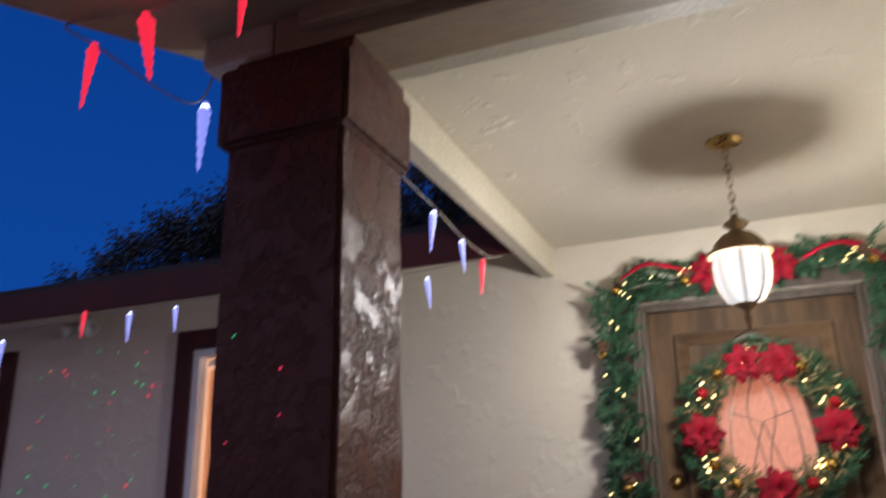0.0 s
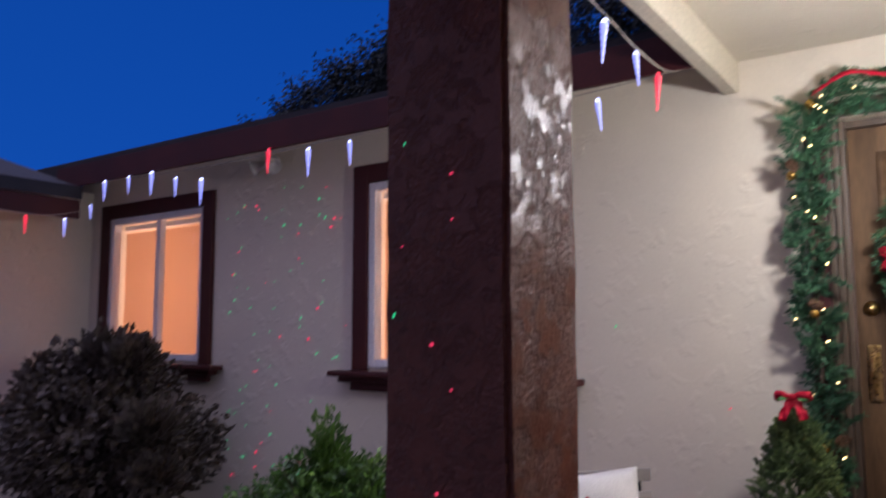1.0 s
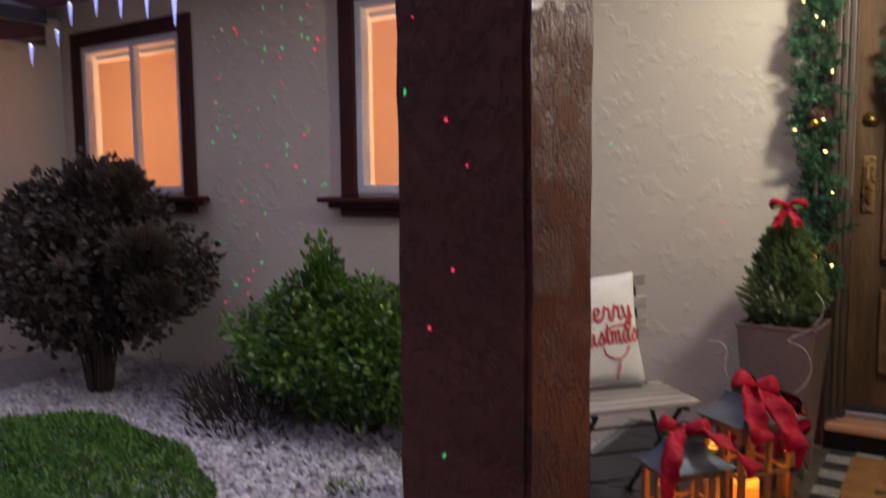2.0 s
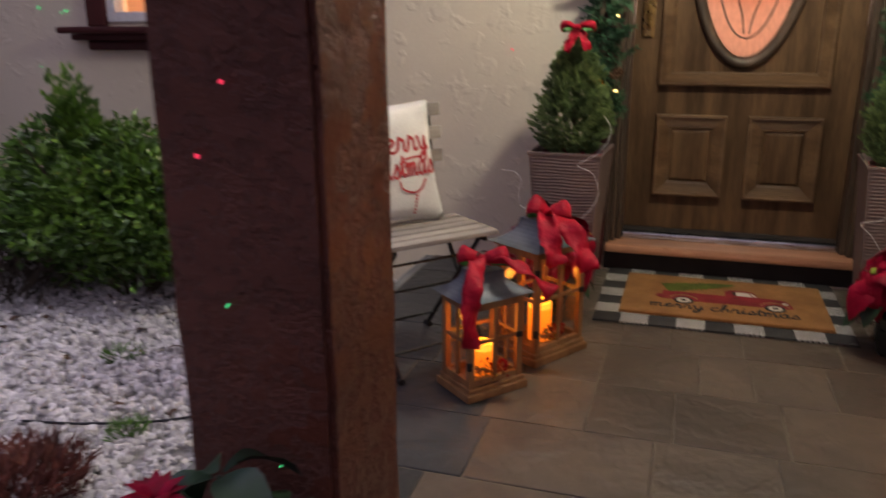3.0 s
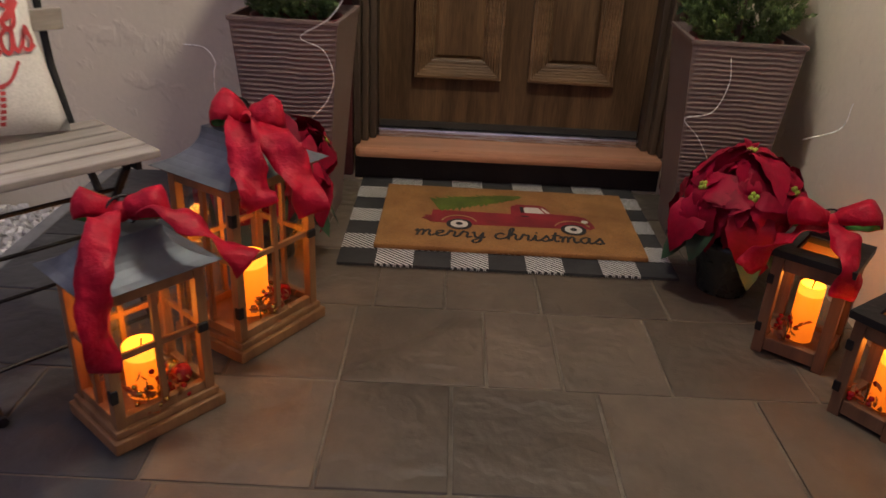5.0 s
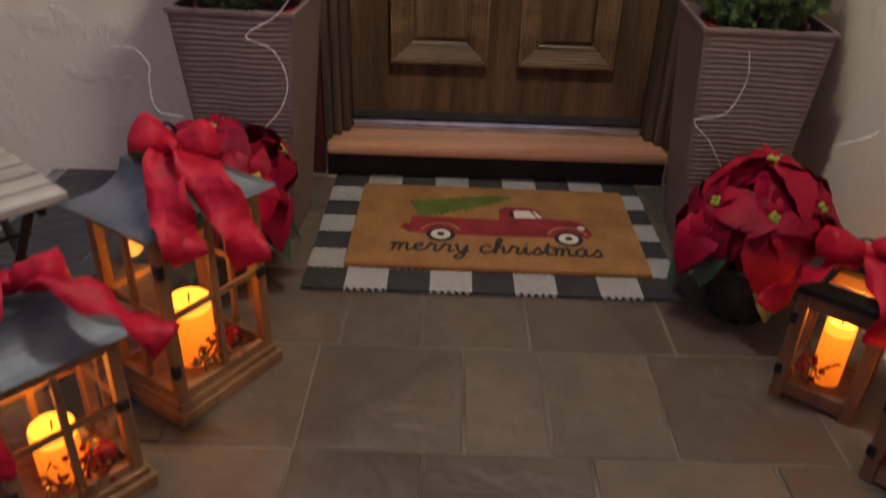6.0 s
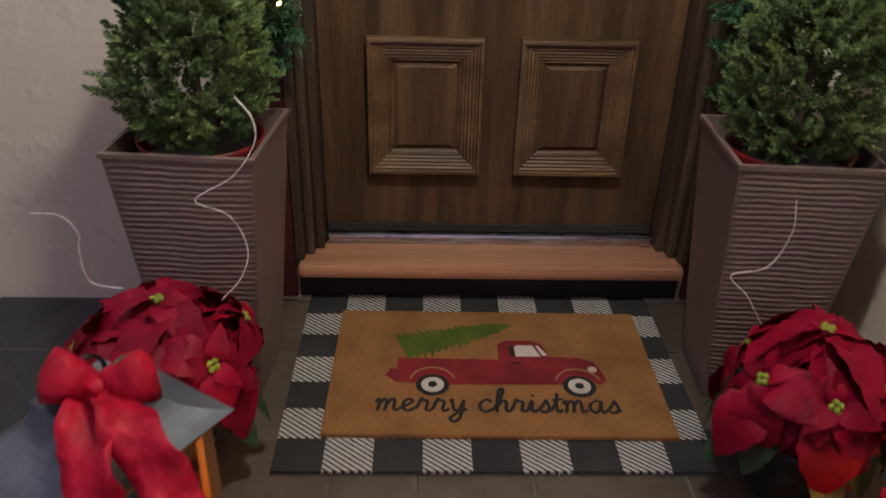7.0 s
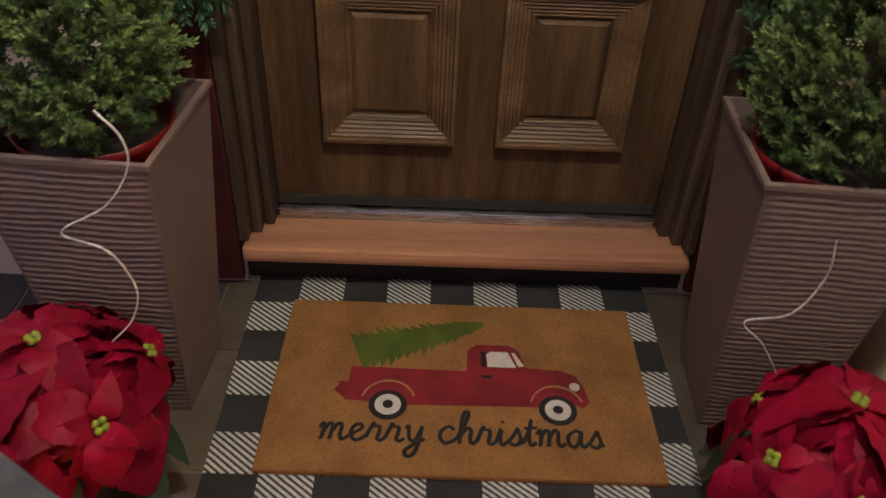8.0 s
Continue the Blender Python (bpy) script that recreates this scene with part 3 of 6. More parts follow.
box(-0.94, -0.9, 3.882, 4.94, 0, 2.5, 0, bm)
box(0.8, 0.84, 3.882, 4.94, 0, 2.5, 0, bm)
box(-0.9, 0.8, 3.882, 4.94, 2.5, 2.54, 0, bm)
setting(part("wall_hall", bm, ROOMWALL), "warm painted hall behind the door", "wall")
lamp("hall_lamp", "AREA", (-0.05, 4.8, 1.6), 17, (1.0, 0.62, 0.45), 1.0, (-0.05, 3.8, 1.5))


# ---- ground ----
setting(part("ground", box(-60, 60, -60, 60, -0.6, -0.19), SOIL), "dark damp soil reaching away", "ground")
setting(part("floor", box(-1.40, RIGHT - 0.001, -1.28, WALL - 0.001, -0.2, -0.0042), GROUT), "sandy joints under slate pavers of the porch floor", "floor")


# ---- plants' materials ----
SPRUCE = surface("spruce_needles", (0.150, 0.222, 0.066), (0.066, 0.120, 0.040), 9, 0.6, bump=0, island=True)
SPRUCETIP = surface("young_spruce_needles", (0.215, 0.300, 0.095), (0.120, 0.190, 0.062), 9, 0.6, bump=0, island=True)
GARLAND = surface("garland_needles", (0.065, 0.165, 0.075), (0.030, 0.095, 0.045), 9, 0.55, bump=0, island=True)
BOXLEAF = surface("glossy_green_leaves", (0.13, 0.25, 0.035), (0.055, 0.125, 0.020), 5, 0.35, bump=0, island=True)
DRYLEAF = surface("dull_brown_green_leaves", (0.090, 0.066, 0.042), (0.046, 0.035, 0.024), 4, 0.6, bump=0, island=True)
GRASS = surface("low_green_cover", (0.13, 0.28, 0.035), (0.06, 0.15, 0.020), 6, 0.6, bump=0, island=True)
HEATHER = surface("rust_brown_heather", (0.20, 0.055, 0.035), (0.10, 0.030, 0.022), 8, 0.8, bump=0, island=True)
FARLEAF = surface("dark_tree_leaves", (0.016, 0.026, 0.018), (0.008, 0.014, 0.011), 2, 0.7, bump=0, island=True)
BARK = surface("bark", (0.09, 0.06, 0.04), (0.05, 0.035, 0.025), 8, 0.9, bump=0.6, fine=30)
BRACT = surface("red_poinsettia_bracts", (0.32, 0.004, 0.032), (0.19, 0.002, 0.016), 9, 0.55, bump=0.5, fine=55, depth=0.003, spread=0.3, specular=0.16)
DARKLEAF = surface("dark_green_leaf", (0.020, 0.055, 0.022), (0.012, 0.032, 0.014), 12, 0.5, bump=0.2, fine=60, depth=0.002, spread=0.3)
RIBBON = surface("red_satin_ribbon", (0.48, 0.007, 0.032), (0.34, 0.004, 0.021), 20, 0.5, bump=0.8, fine=62, depth=0.006, specular=0.2)
RIBBONIN = surface("green_ribbon_lining", (0.06, 0.22, 0.03), None, 20, 0.5, bump=0.1)
YELLOW = surface("yellow_green_buds", (0.35, 0.38, 0.04), (0.2, 0.3, 0.03), 40, 0.6, bump=0.2)
GOLD = surface("gold_bauble", (0.75, 0.50, 0.12), (0.6, 0.38, 0.08), 10, 0.22, 1.0, bump=0.05)
REDBALL = surface("red_bauble", (0.45, 0.01, 0.015), (0.35, 0.008, 0.012), 10, 0.25, 0.3, bump=0.05)
COPPER = surface("copper_glitter", (0.50, 0.17, 0.05), (0.32, 0.09, 0.03), 20, 0.4, 0.4, bump=0.2, island=True)
CONE = surface("pine_cone", (0.16, 0.08, 0.04), (0.09, 0.045, 0.025), 20, 0.8, bump=0.3)
BULB = glowing("warm_fairy_bulb", (1.0, 0.60, 0.18), 6)
RNG = np.random.default_rng(7)


def dome_points(n, rx, ry, rz, shell=0.55):
    """Points in the outer shell of an upper ellipsoid, with their outward ways."""
    d = RNG.normal(size=(n, 3))
    d[:, 2] = np.abs(d[:, 2]) * 1.0 - 0.15
    d /= np.linalg.norm(d, axis=1, keepdims=True)
    r = RNG.uniform(shell, 1.0, (n, 1)) ** 0.7
    lump = np.array([1 + 0.36 * noise.noise(Vector((v * 2.6).tolist())) + 0.10 * noise.noise(Vector((v * 6).tolist())) for v in d])[:, None]
    return d * r * lump * np.array([rx, ry, rz]), d


def quilted_leaf(length, width, curl, n=12):
    """A broad pointed bract whose blade is quilted between its side veins."""
    bm = bmesh.new()
    rows = []
    for k in range(n + 1):
        t = k / n
        w = width * 0.5 * max(0.015, (math.sin(math.pi * min(1, 0.06 + 0.94 * t) ** 0.85)) ** 0.9) * (1 + 0.05 * math.sin(k * 2.6))
        row = []
        for u in (-1, -0.55, 0, 0.55, 1):
            z = -curl * length * t * t + 0.12 * length * math.sin(math.pi * t) + 0.22 * w * abs(u) - 0.20 * w * max(0, abs(u) - 0.5)
            z += 0.030 * length * math.sin(26 * (t - 0.22 * abs(u))) * (abs(u) > 0.1) * (1 - t * 0.6)
            row.append(bm.verts.new((length * t, w * u, z)))
        rows.append(row)
    for a, b in zip(rows, rows[1:]):
        for i in range(4):
            bm.faces.new((a[i], a[i + 1], b[i + 1], b[i]))
    return bm


def leaf_shape(length, width, curl=0.25, teeth=0.0, n=7):
    """One pointed leaf with a folded midrib, drooping towards its tip; base at the origin, along +x."""
    bm = bmesh.new()
    rows = []
    for k in range(n + 1):
        t = k / n
        w = width * 0.5 * (math.sin(math.pi * min(1, t * 0.92 + 0.04)) ** 0.8) * (1 + teeth * (k % 2)) * (1 if t < 0.99 else 0.02)
        x, z = length * t, -curl * length * t * t + 0.10 * length * math.sin(math.pi * t)
        wave = 0.12 * w * math.sin(t * 9)
        rows.append([bm.verts.new((x, -w, z + 0.30 * w + wave)), bm.verts.new((x, 0, z)), bm.verts.new((x, w, z + 0.30 * w - wave))])
    for a, b in zip(rows, rows[1:]):
        bm.faces.new((a[0], a[1], b[1], b[0]))
        bm.faces.new((a[1], a[2], b[2], b[1]))
    return bm


def shared(name, bm, material, smooth=True):
    me = bpy.data.meshes.new(name)
    bm.normal_update()
    bm.to_mesh(me)
    bm.free()
    if smooth:
        me.shade_smooth()
    me.materials.append(material)
    return me


# ---- pendant lantern ----
def pendant():
    t = thing("pendant_lamp", pose(*LAMP, 0), "lit brass porch pendant with ribbed milky glass on a chain", "lamp")
    part("canopy", lathe([(0, CEIL - 0.001), (0.066, CEIL - 0.001), (0.064, CEIL - 0.012), (0.04, CEIL - 0.024), (0.015, CEIL - 0.03), (0, CEIL - 0.04)]), BRASS, t, smooth=True)
    for k in range(9):
        z = CEIL - 0.05 - k * 0.0275
        ring = [(0.009 * math.cos(a * math.tau / 12), 0, z + 0.018 * math.sin(a * math.tau / 12)) for a in range(13)]
        bm = tube(ring, 0.0028, 5)
        if k % 2:
            bm.transform(pose(0, 0, 0, 0, 0, 90))
        part("chain_link", bm, CAPMETAL, t)
    part("cap", lathe([(0, 2.300), (0.012, 2.298), (0.014, 2.286), (0.040, 2.270), (0.042, 2.262), (0.022, 2.248), (0.024, 2.238), (0.052, 2.226), (0.082, 2.196), (0.094, 2.170), (0.110, 2.162), (0.108, 2.154), (0.09, 2.156), (0.0, 2.17)]), CAPMETAL, t, "dull brown-gold metal cap", smooth=True)
    bm = bmesh.new()
    prof = [(0.084, 2.157), (0.090, 2.12), (0.089, 2.08), (0.078, 2.03), (0.056, 1.992), (0.026, 1.980)]
    n = 48
    rings = [[bm.verts.new((r * (1 + 0.03 * abs(math.cos(4 * a * math.tau / n))) * math.cos(a * math.tau / n), r * (1 + 0.03 * abs(math.cos(4 * a * math.tau / n))) * math.sin(a * math.tau / n), z)) for a in range(n)] for r, z in prof]
    for p, q in zip(rings, rings[1:]):
        for k in range(n):
            bm.faces.new((p[k], p[(k + 1) % n], q[(k + 1) % n], q[k]))
    g = part("glass_shade", bm, MILK, t, "milky ribbed glass, brightly lit", smooth=True)
    g.visible_shadow = False
    for k in range(8):
        a = k * math.tau / 8
        part("rib", tube([(r * 1.035 * math.cos(a), r * 1.035 * math.sin(a), z) for r, z in prof], 0.0036, 5), CAPMETAL, t)
    part("finial", lathe([(0, 1.996), (0.040, 1.995), (0.039, 1.984), (0.028, 1.974), (0.014, 1.966), (0.010, 1.950), (0.016, 1.936), (0.010, 1.922), (0.006, 1.9), (0, 1.89)]), CAPMETAL, t, smooth=True)


CAPMETAL = surface("antique_brown_metal", (0.34, 0.23, 0.12), (0.24, 0.16, 0.08), 15, 0.5, 0.55, bump=0.15)
MILK = glowing("lit_milk_glass", (1.0, 0.93, 0.80), 1.0, (0.85, 0.85, 0.82))
pendant()


# ---- planters with dwarf spruces ----
PLANTER = surface("taupe_ridged_resin", (0.185, 0.132, 0.116), (0.150, 0.106, 0.095), 4, 0.55, bump=0.15, fine=70, depth=0.002)
REDPOT = surface("red_plastic_pot", (0.19, 0.008, 0.010), None, 6, 0.35, bump=0.05)


def planter(x, y, turn):
    t = thing("planter", pose(x, y, 0, 0, 0, turn), "tall tapered taupe planter with wavy ridges holding a small spruce", "planter", "planters beside the door")
    top, low, h = 0.146, 0.099, 0.605
    across, ridges, per = 14, 46, 6
    n = ridges * per
    bm = bmesh.new()
    def ring(z, r, ridge):
        out = []
        for side in range(4):
            for k in range(across):
                u = -1 + 2 * k / across
                edge = min(1, (1 - abs(u)) * 6)
                wave = 0.0042 * noise.noise(Vector((u * 1.7 + side * 9, z * 9, x))) + 0.0018 * noise.noise(Vector((u * 6 + side * 9, z * 22, x)))
                bump = (ridge if side % 2 == 0 else 0.0) * (0.5 + 0.5 * math.cos(math.tau * (z + wave) / h * ridges)) ** 1.5 * edge
                a, b = u * r, -(r + bump)
                out.append(bm.verts.new(((a, b, z), (-b, a, z), (-a, -b, z), (b, -a, z))[side]))
        return out
    rings = [ring(h * k / n, low + (top - low) * k / n, 0.0028 if 3 < k < n - 7 else 0.0) for k in range(n - 5)]
    rings += [ring(h - 0.012, top + 0.002, 0), ring(h - 0.010, top + 0.004, 0), ring(h - 0.001, top + 0.004, 0), ring(h, top + 0.002, 0), ring(h, top - 0.006, 0), ring(h - 0.12, top - 0.014, 0)]
    m = 4 * across
    for a, b in zip(rings, rings[1:]):
        for i in range(m):
            bm.faces.new((a[i], a[(i + 1) % m], b[(i + 1) % m], b[i]))
    bm.faces.new(rings[-1])
    bm.faces.new(rings[0][::-1])
    part("body", bm, PLANTER, t)
    part("pot", lathe([(0, h - 0.118), (0.095, h - 0.118), (0.124, h - 0.03), (0.129, h - 0.012), (0.125, h - 0.012), (0.115, h - 0.05)], 28), REDPOT, t, "red plastic nursery pot", smooth=True)
    part("soil", lathe([(0, h - 0.046), (0.08, h - 0.044), (0.1165, h - 0.05), (0.113, h - 0.07)], 24), SOIL, t)
    part("inner_lining", box(-top + 0.018, top - 0.018, -top + 0.018, top - 0.018, h - 0.119, h - 0.105), SOIL, t)
    s = thing("spruce", pose(x, y, 0, 0, 0, turn), "small dense rounded cone-shaped green spruce in a red pot", "shrub", "spruces beside the door")
    part("trunk", tube([(0, 0, h - 0.06), (0.005, 0, h + 0.1), (0, 0.004, h + 0.36)], 0.012, 6, taper=0.3), BARK, s)
    old, young = ([], []), ([], [])
    tall = 0.455
    for k in range(900):                                   # each twig a blunt bottlebrush of short needles, paler at its tip
        f = RNG.uniform(0, 1) ** 0.85
        a = RNG.uniform(0, math.tau)
        lump = 1 + 0.24 * noise.noise(Vector((math.cos(a) * 1.6, math.sin(a) * 1.6, f * 4 + x)))
        r = 0.172 * (1 - f ** 2.2) * lump * (0.56 + 0.44 * min(1, f / 0.20)) * RNG.uniform(0.30, 1.0) ** 0.4
        d = np.array([math.cos(a), math.sin(a), 0.30 + 1.3 * f]) + RNG.normal(size=3) * 0.32
        d /= np.linalg.norm(d)
        length = RNG.uniform(0.035, 0.062) * (1.5 if RNG.uniform() < 0.06 else 1)
        p = np.array([r * math.cos(a), r * math.sin(a), h - 0.02 + tall * f]) - d * length * 0.6
        for j in range(64):
            g = j / 64
            o = RNG.normal(size=3)
            o -= d * o.dot(d)
            o /= np.linalg.norm(o)
            c, w = young if g > 0.58 else old
            c.append(p + d * length * g)
            w.append(d * (0.35 + 1.6 * g ** 3) + o)
    leaf_cloud("foliage", *old, 0.0125, 0.0044, SPRUCE, s)
    leaf_cloud("new_growth", *young, 0.0115, 0.0046, SPRUCETIP, s, label="paler green shoot tips")
    return t, s


planter(-0.704, 3.413, -4)
planter(0.515, 3.400, -4)


# ---- poinsettias ----
BRACTS = [shared("bract", quilted_leaf(0.112 * k, 0.086 * k, 0.45 + 0.1 * i), BRACT) for i, k in enumerate((1.32, 1.15, 0.88, 0.5))]
PGREEN = shared("green_leaf", leaf_shape(0.10, 0.062, 0.5), DARKLEAF)
FOILPOT = surface("dark_foil_wrap", (0.05, 0.06, 0.05), (0.03, 0.035, 0.03), 12, 0.3, 0.4, bump=0.6, fine=30)
BUDS = shared("buds", lathe([(0, 0), (0.010, 0.002), (0.011, 0.010), (0.006, 0.016), (0, 0.018)], 8), YELLOW)


def whorl(t, centre, tilt_dir, tilt, size, rng):
    base = pose(*centre) @ Matrix.Rotation(tilt, 4, Vector((-tilt_dir.y, tilt_dir.x, 0)) if tilt_dir.length > 0.01 else Vector((1, 0, 0)))
    for ring, (count, kind, lift, up) in enumerate(((4, 0, -30, 0.0), (4, 1, -16, 0.008), (3, 2, 4, 0.014), (3, 3, 30, 0.018))):
        for k in range(count):
            a = 360 * k / count + ring * 31 + rng.uniform(-12, 12)
            m = base @ pose(0, 0, up, 0, 0, a) @ pose(0.006, 0, 0, rng.uniform(-24, 24), -(lift + rng.uniform(-16, 14)), 0) @ Matrix.Scale(size * rng.uniform(0.85, 1.15), 4)
            piece("bract", BRACTS[kind], t, m)
    for k in range(4):
        piece("bud", BUDS, t, base @ pose(0.008 * math.cos(k * 1.6), 0.008 * math.sin(k * 1.6), 0.02) @ Matrix.Scale(0.6, 4))


def poinsettia(x, y, seed, high=0.30, spread=0.125):
    rng = random.Random(seed)
    t = thing("poinsettia", pose(x, y, 0), "potted red poinsettia with wet velvety bracts and yellow buds", "plant", "poinsettias beside the door mat")
    part("pot", lathe([(0, 0), (0.062, 0), (0.066, 0.01), (0.085, 0.13), (0.10, 0.16), (0.092, 0.155), (0.075, 0.12), (0, 0.12)], 22), FOILPOT, t, "dark crinkled foil wrap", smooth=True)
    part("stem", tube([(0, 0, 0.1), (0.005, 0, 0.2), (0, 0.003, high - 0.03)], 0.008), DARKLEAF, t)
    whorl(t, (0, 0, high), Vector((0, 0, 0)), 0.0, 1.0, rng)
    for k in range(6):
        a = k * math.tau / 6 + 0.35
        d = Vector((math.cos(a), math.sin(a), 0))
        c = (d.x * spread, d.y * spread, high - 0.075 + rng.uniform(-0.02, 0.02))
        part("stem", tube([(0, 0, 0.14), (d.x * spread * 0.6, d.y * spread * 0.6, high - 0.12), c], 0.005), DARKLEAF, t)
        whorl(t, c, d, 0.85 + rng.uniform(-0.1, 0.15), 0.95, rng)
    for k in range(11):                                     # broad lower bracts that hang over the pot
        a = 360 * k / 11 + rng.uniform(-9, 9)
        piece("bract", BRACTS[k % 2], t, pose(0, 0, high - 0.105 + rng.uniform(-0.015, 0.02), 0, 0, a) @ pose(0.105, 0, 0, rng.uniform(-18, 18), rng.uniform(38, 62), 0) @ Matrix.Scale(rng.uniform(0.9, 1.1), 4))
    for k in range(16):
        a = 360 * k / 16 + rng.uniform(-10, 10)
        piece("leaf", PGREEN, t, pose(0, 0, 0.17 + 0.05 * (k % 3), 0, 0, a) @ pose(0.085, 0, 0, rng.uniform(-20, 20), 12 + 14 * (k % 3), 0) @ Matrix.Scale(1.15, 4))
    return t


poinsettia(-0.735, 3.112, 3, 0.362, 0.132)
poinsettia(0.482, 3.035, 5, 0.362, 0.105)


# ---- ribbons and bows ----
def strip(path, sides, bm=None):
    """A ribbon: path points with the half-width vector at each."""
    bm = bm or bmesh.new()
    rows = [(bm.verts.new(Vector(p) - Vector(s)), bm.verts.new(Vector(p)), bm.verts.new(Vector(p) + Vector(s))) for p, s in zip(path, sides)]
    for a, b in zip(rows, rows[1:]):
        bm.faces.new((a[0], a[1], b[1], b[0]))
        bm.faces.new((a[1], a[2], b[2], b[1]))
    return bm


def smooth_path(points, n=14):
    """A Catmull-Rom path through points."""
    p = [Vector(q) for q in points]
    p = [p[0] * 2 - p[1]] + p + [p[-1] * 2 - p[-2]]
    out = []
    for i in range(1, len(p) - 2):
        for k in range(n):
            t = k / n
            a, b, c, d = p[i - 1:i + 3]
            out.append(0.5 * (2 * b + (c - a) * t + (2 * a - 5 * b + 4 * c - d) * t * t + (3 * b - a - 3 * c + d) * t ** 3))
    return out + [p[-2]]


def cloth(name, bm, parent, material=None, label="", thick=0.0012, crease=0.005):
    for v in bm.verts:                            # soft creases
        v.co += noise.noise_vector(v.co * 34) * crease
    o = part(name, bm, material or RIBBON, parent, label, smooth=True)
    mod = o.modifiers.new("thickness", "SOLIDIFY")
    mod.thickness = thick
    return o


def band(path, sides, bulge=0.0, away=None, bm=None):
    """A ribbon five points wide, its middle swelling out from the point away."""
    bm = bm or bmesh.new()
    rows = []
    for i, (p, w) in enumerate(zip(path, sides)):
        d = path[min(i + 1, len(path) - 1)] - path[max(0, i - 1)]
        nrm = d.cross(w)
        if nrm.length > 1e-9:
            nrm.normalize()
        if away is not None and nrm.dot(p - away) < 0:
            nrm = -nrm
        rows.append([bm.verts.new(p + w * u + nrm * bulge * (1 - u * u)) for u in (-1, -0.5, 0, 0.5, 1)])
    for a, b in zip(rows, rows[1:]):
        for k in range(4):
            bm.faces.new((a[k], a[k + 1], b[k + 1], b[k]))
    return bm


def bow(m, width, loop, tails, label, seed=1, ruffle=0.26, group="ribbon bows"):
    """A tied bow: two puffed loops lined green, a knot and tails, each tail a list of points from the knot."""
    rng = random.Random(seed)
    t = thing("ribbon_bow", m, label, "bow", group)
    h = width / 2
    for side in (-1, 1):
        tilt = Matrix.Rotation(radians(-rng.uniform(22, 46)), 3, "X") @ Matrix.Rotation(radians(-side * rng.uniform(-4, 18)), 3, "Y") @ Matrix.Rotation(radians(side * rng.uniform(-22, 12)), 3, "Z")
        flat = ((0, 0), (0.28, -0.20), (0.66, -0.40), (0.98, -0.34), (1.10, -0.02), (0.96, 0.26), (0.60, 0.26), (0.24, 0.10), (0, 0))
        pts = smooth_path([(side * x * loop, y * loop, 0) for x, y in flat], 5)
        sides = []
        for i, _ in enumerate(pts):
            f = i / (len(pts) - 1)
            sides.append(tilt @ Vector((0.12 * math.sin(f * 5 + seed), 0.1 * math.sin(f * 9), 1)).normalized() * h * (0.30 + 0.72 * math.sin(math.pi * f) ** 0.7))
        up = Vector((0, 0, h * 0.35))
        pts = [tilt @ q + up for q in pts]
        mid = tilt @ Vector((side * loop * 0.6, 0, 0)) + up
        cloth("loop", band(pts, sides, 0.008, mid), t, crease=0.005)
        inner = [q.lerp(mid, 0.10) for q in pts[6:-6]]
        cloth("lining", band(inner, [w * 0.97 for w in sides[6:-6]], 0.004, mid), t, RIBBONIN, "green inner face of the ribbon", 0.0006, 0.005)
    part("knot", lathe([(0, -h * 0.62), (0.010, -h * 0.56), (0.016, -h * 0.2), (0.017, h * 0.2), (0.011, h * 0.56), (0, h * 0.62)], 12, None, pose(0, -0.006, h * 0.35, 22, 0, 0)), RIBBON, t, smooth=True)
    for tail in tails:
        pts = smooth_path([(0, -0.004, h * 0.25)] + list(tail), 9)
        sides = []
        for i, q in enumerate(pts):
            f = i / (len(pts) - 1)
            d = (pts[min(i + 1, len(pts) - 1)] - pts[max(0, i - 1)]).normalized()
            ref = Vector((0, 1, 0)) if abs(d.z) < 0.6 and abs(d.x) > abs(d.y) else Vector((1, 0.35, 0))
            w = (ref - d * ref.dot(d)).normalized()
            if sides and w.dot(sides[-1]) < 0:
                w = -w
            if sides:
                w = (w + sides[-1].normalized() * 1.5).normalized()
            w = (w + d.cross(w) * ruffle * math.sin(f * 13 + seed)).normalized()
            sides.append(w * h * (0.40 + 0.60 * min(1, f * 3.5)))
        cloth("tail", band(pts, sides, 0.006 * (1 if seed % 2 else -1)), t, crease=0.006)
    return t


# ---- lanterns ----
LWOOD = surface("honey_lantern_wood", (0.30, 0.150, 0.060), (0.20, 0.095, 0.036), 5, 0.5, bump=0.25, fine=40, depth=0.001, stretch=(5, 5, 0.6))
DWOOD = surface("dark_lantern_wood", (0.17, 0.085, 0.042), (0.11, 0.055, 0.028), 5, 0.55, bump=0.25, fine=40, depth=0.001, stretch=(5, 5, 0.6))
ZINC = surface("galvanised_roof", (0.19, 0.21, 0.24), (0.10, 0.115, 0.14), 9, 0.58, 0.6, bump=0.1, fine=50, depth=0.001)
BLACKMETAL = surface("black_iron", (0.02, 0.02, 0.021), (0.012, 0.012, 0.013), 20, 0.5, 0.4, bump=0.15)
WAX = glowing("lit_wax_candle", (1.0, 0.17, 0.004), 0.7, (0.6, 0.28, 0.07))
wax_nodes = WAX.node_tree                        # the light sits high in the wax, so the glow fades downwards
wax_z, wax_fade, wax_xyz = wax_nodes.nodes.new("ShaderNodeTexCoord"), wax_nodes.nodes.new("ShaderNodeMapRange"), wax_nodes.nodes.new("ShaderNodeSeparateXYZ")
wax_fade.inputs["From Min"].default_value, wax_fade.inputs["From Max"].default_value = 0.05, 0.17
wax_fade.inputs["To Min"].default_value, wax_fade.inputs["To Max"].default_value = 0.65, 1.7
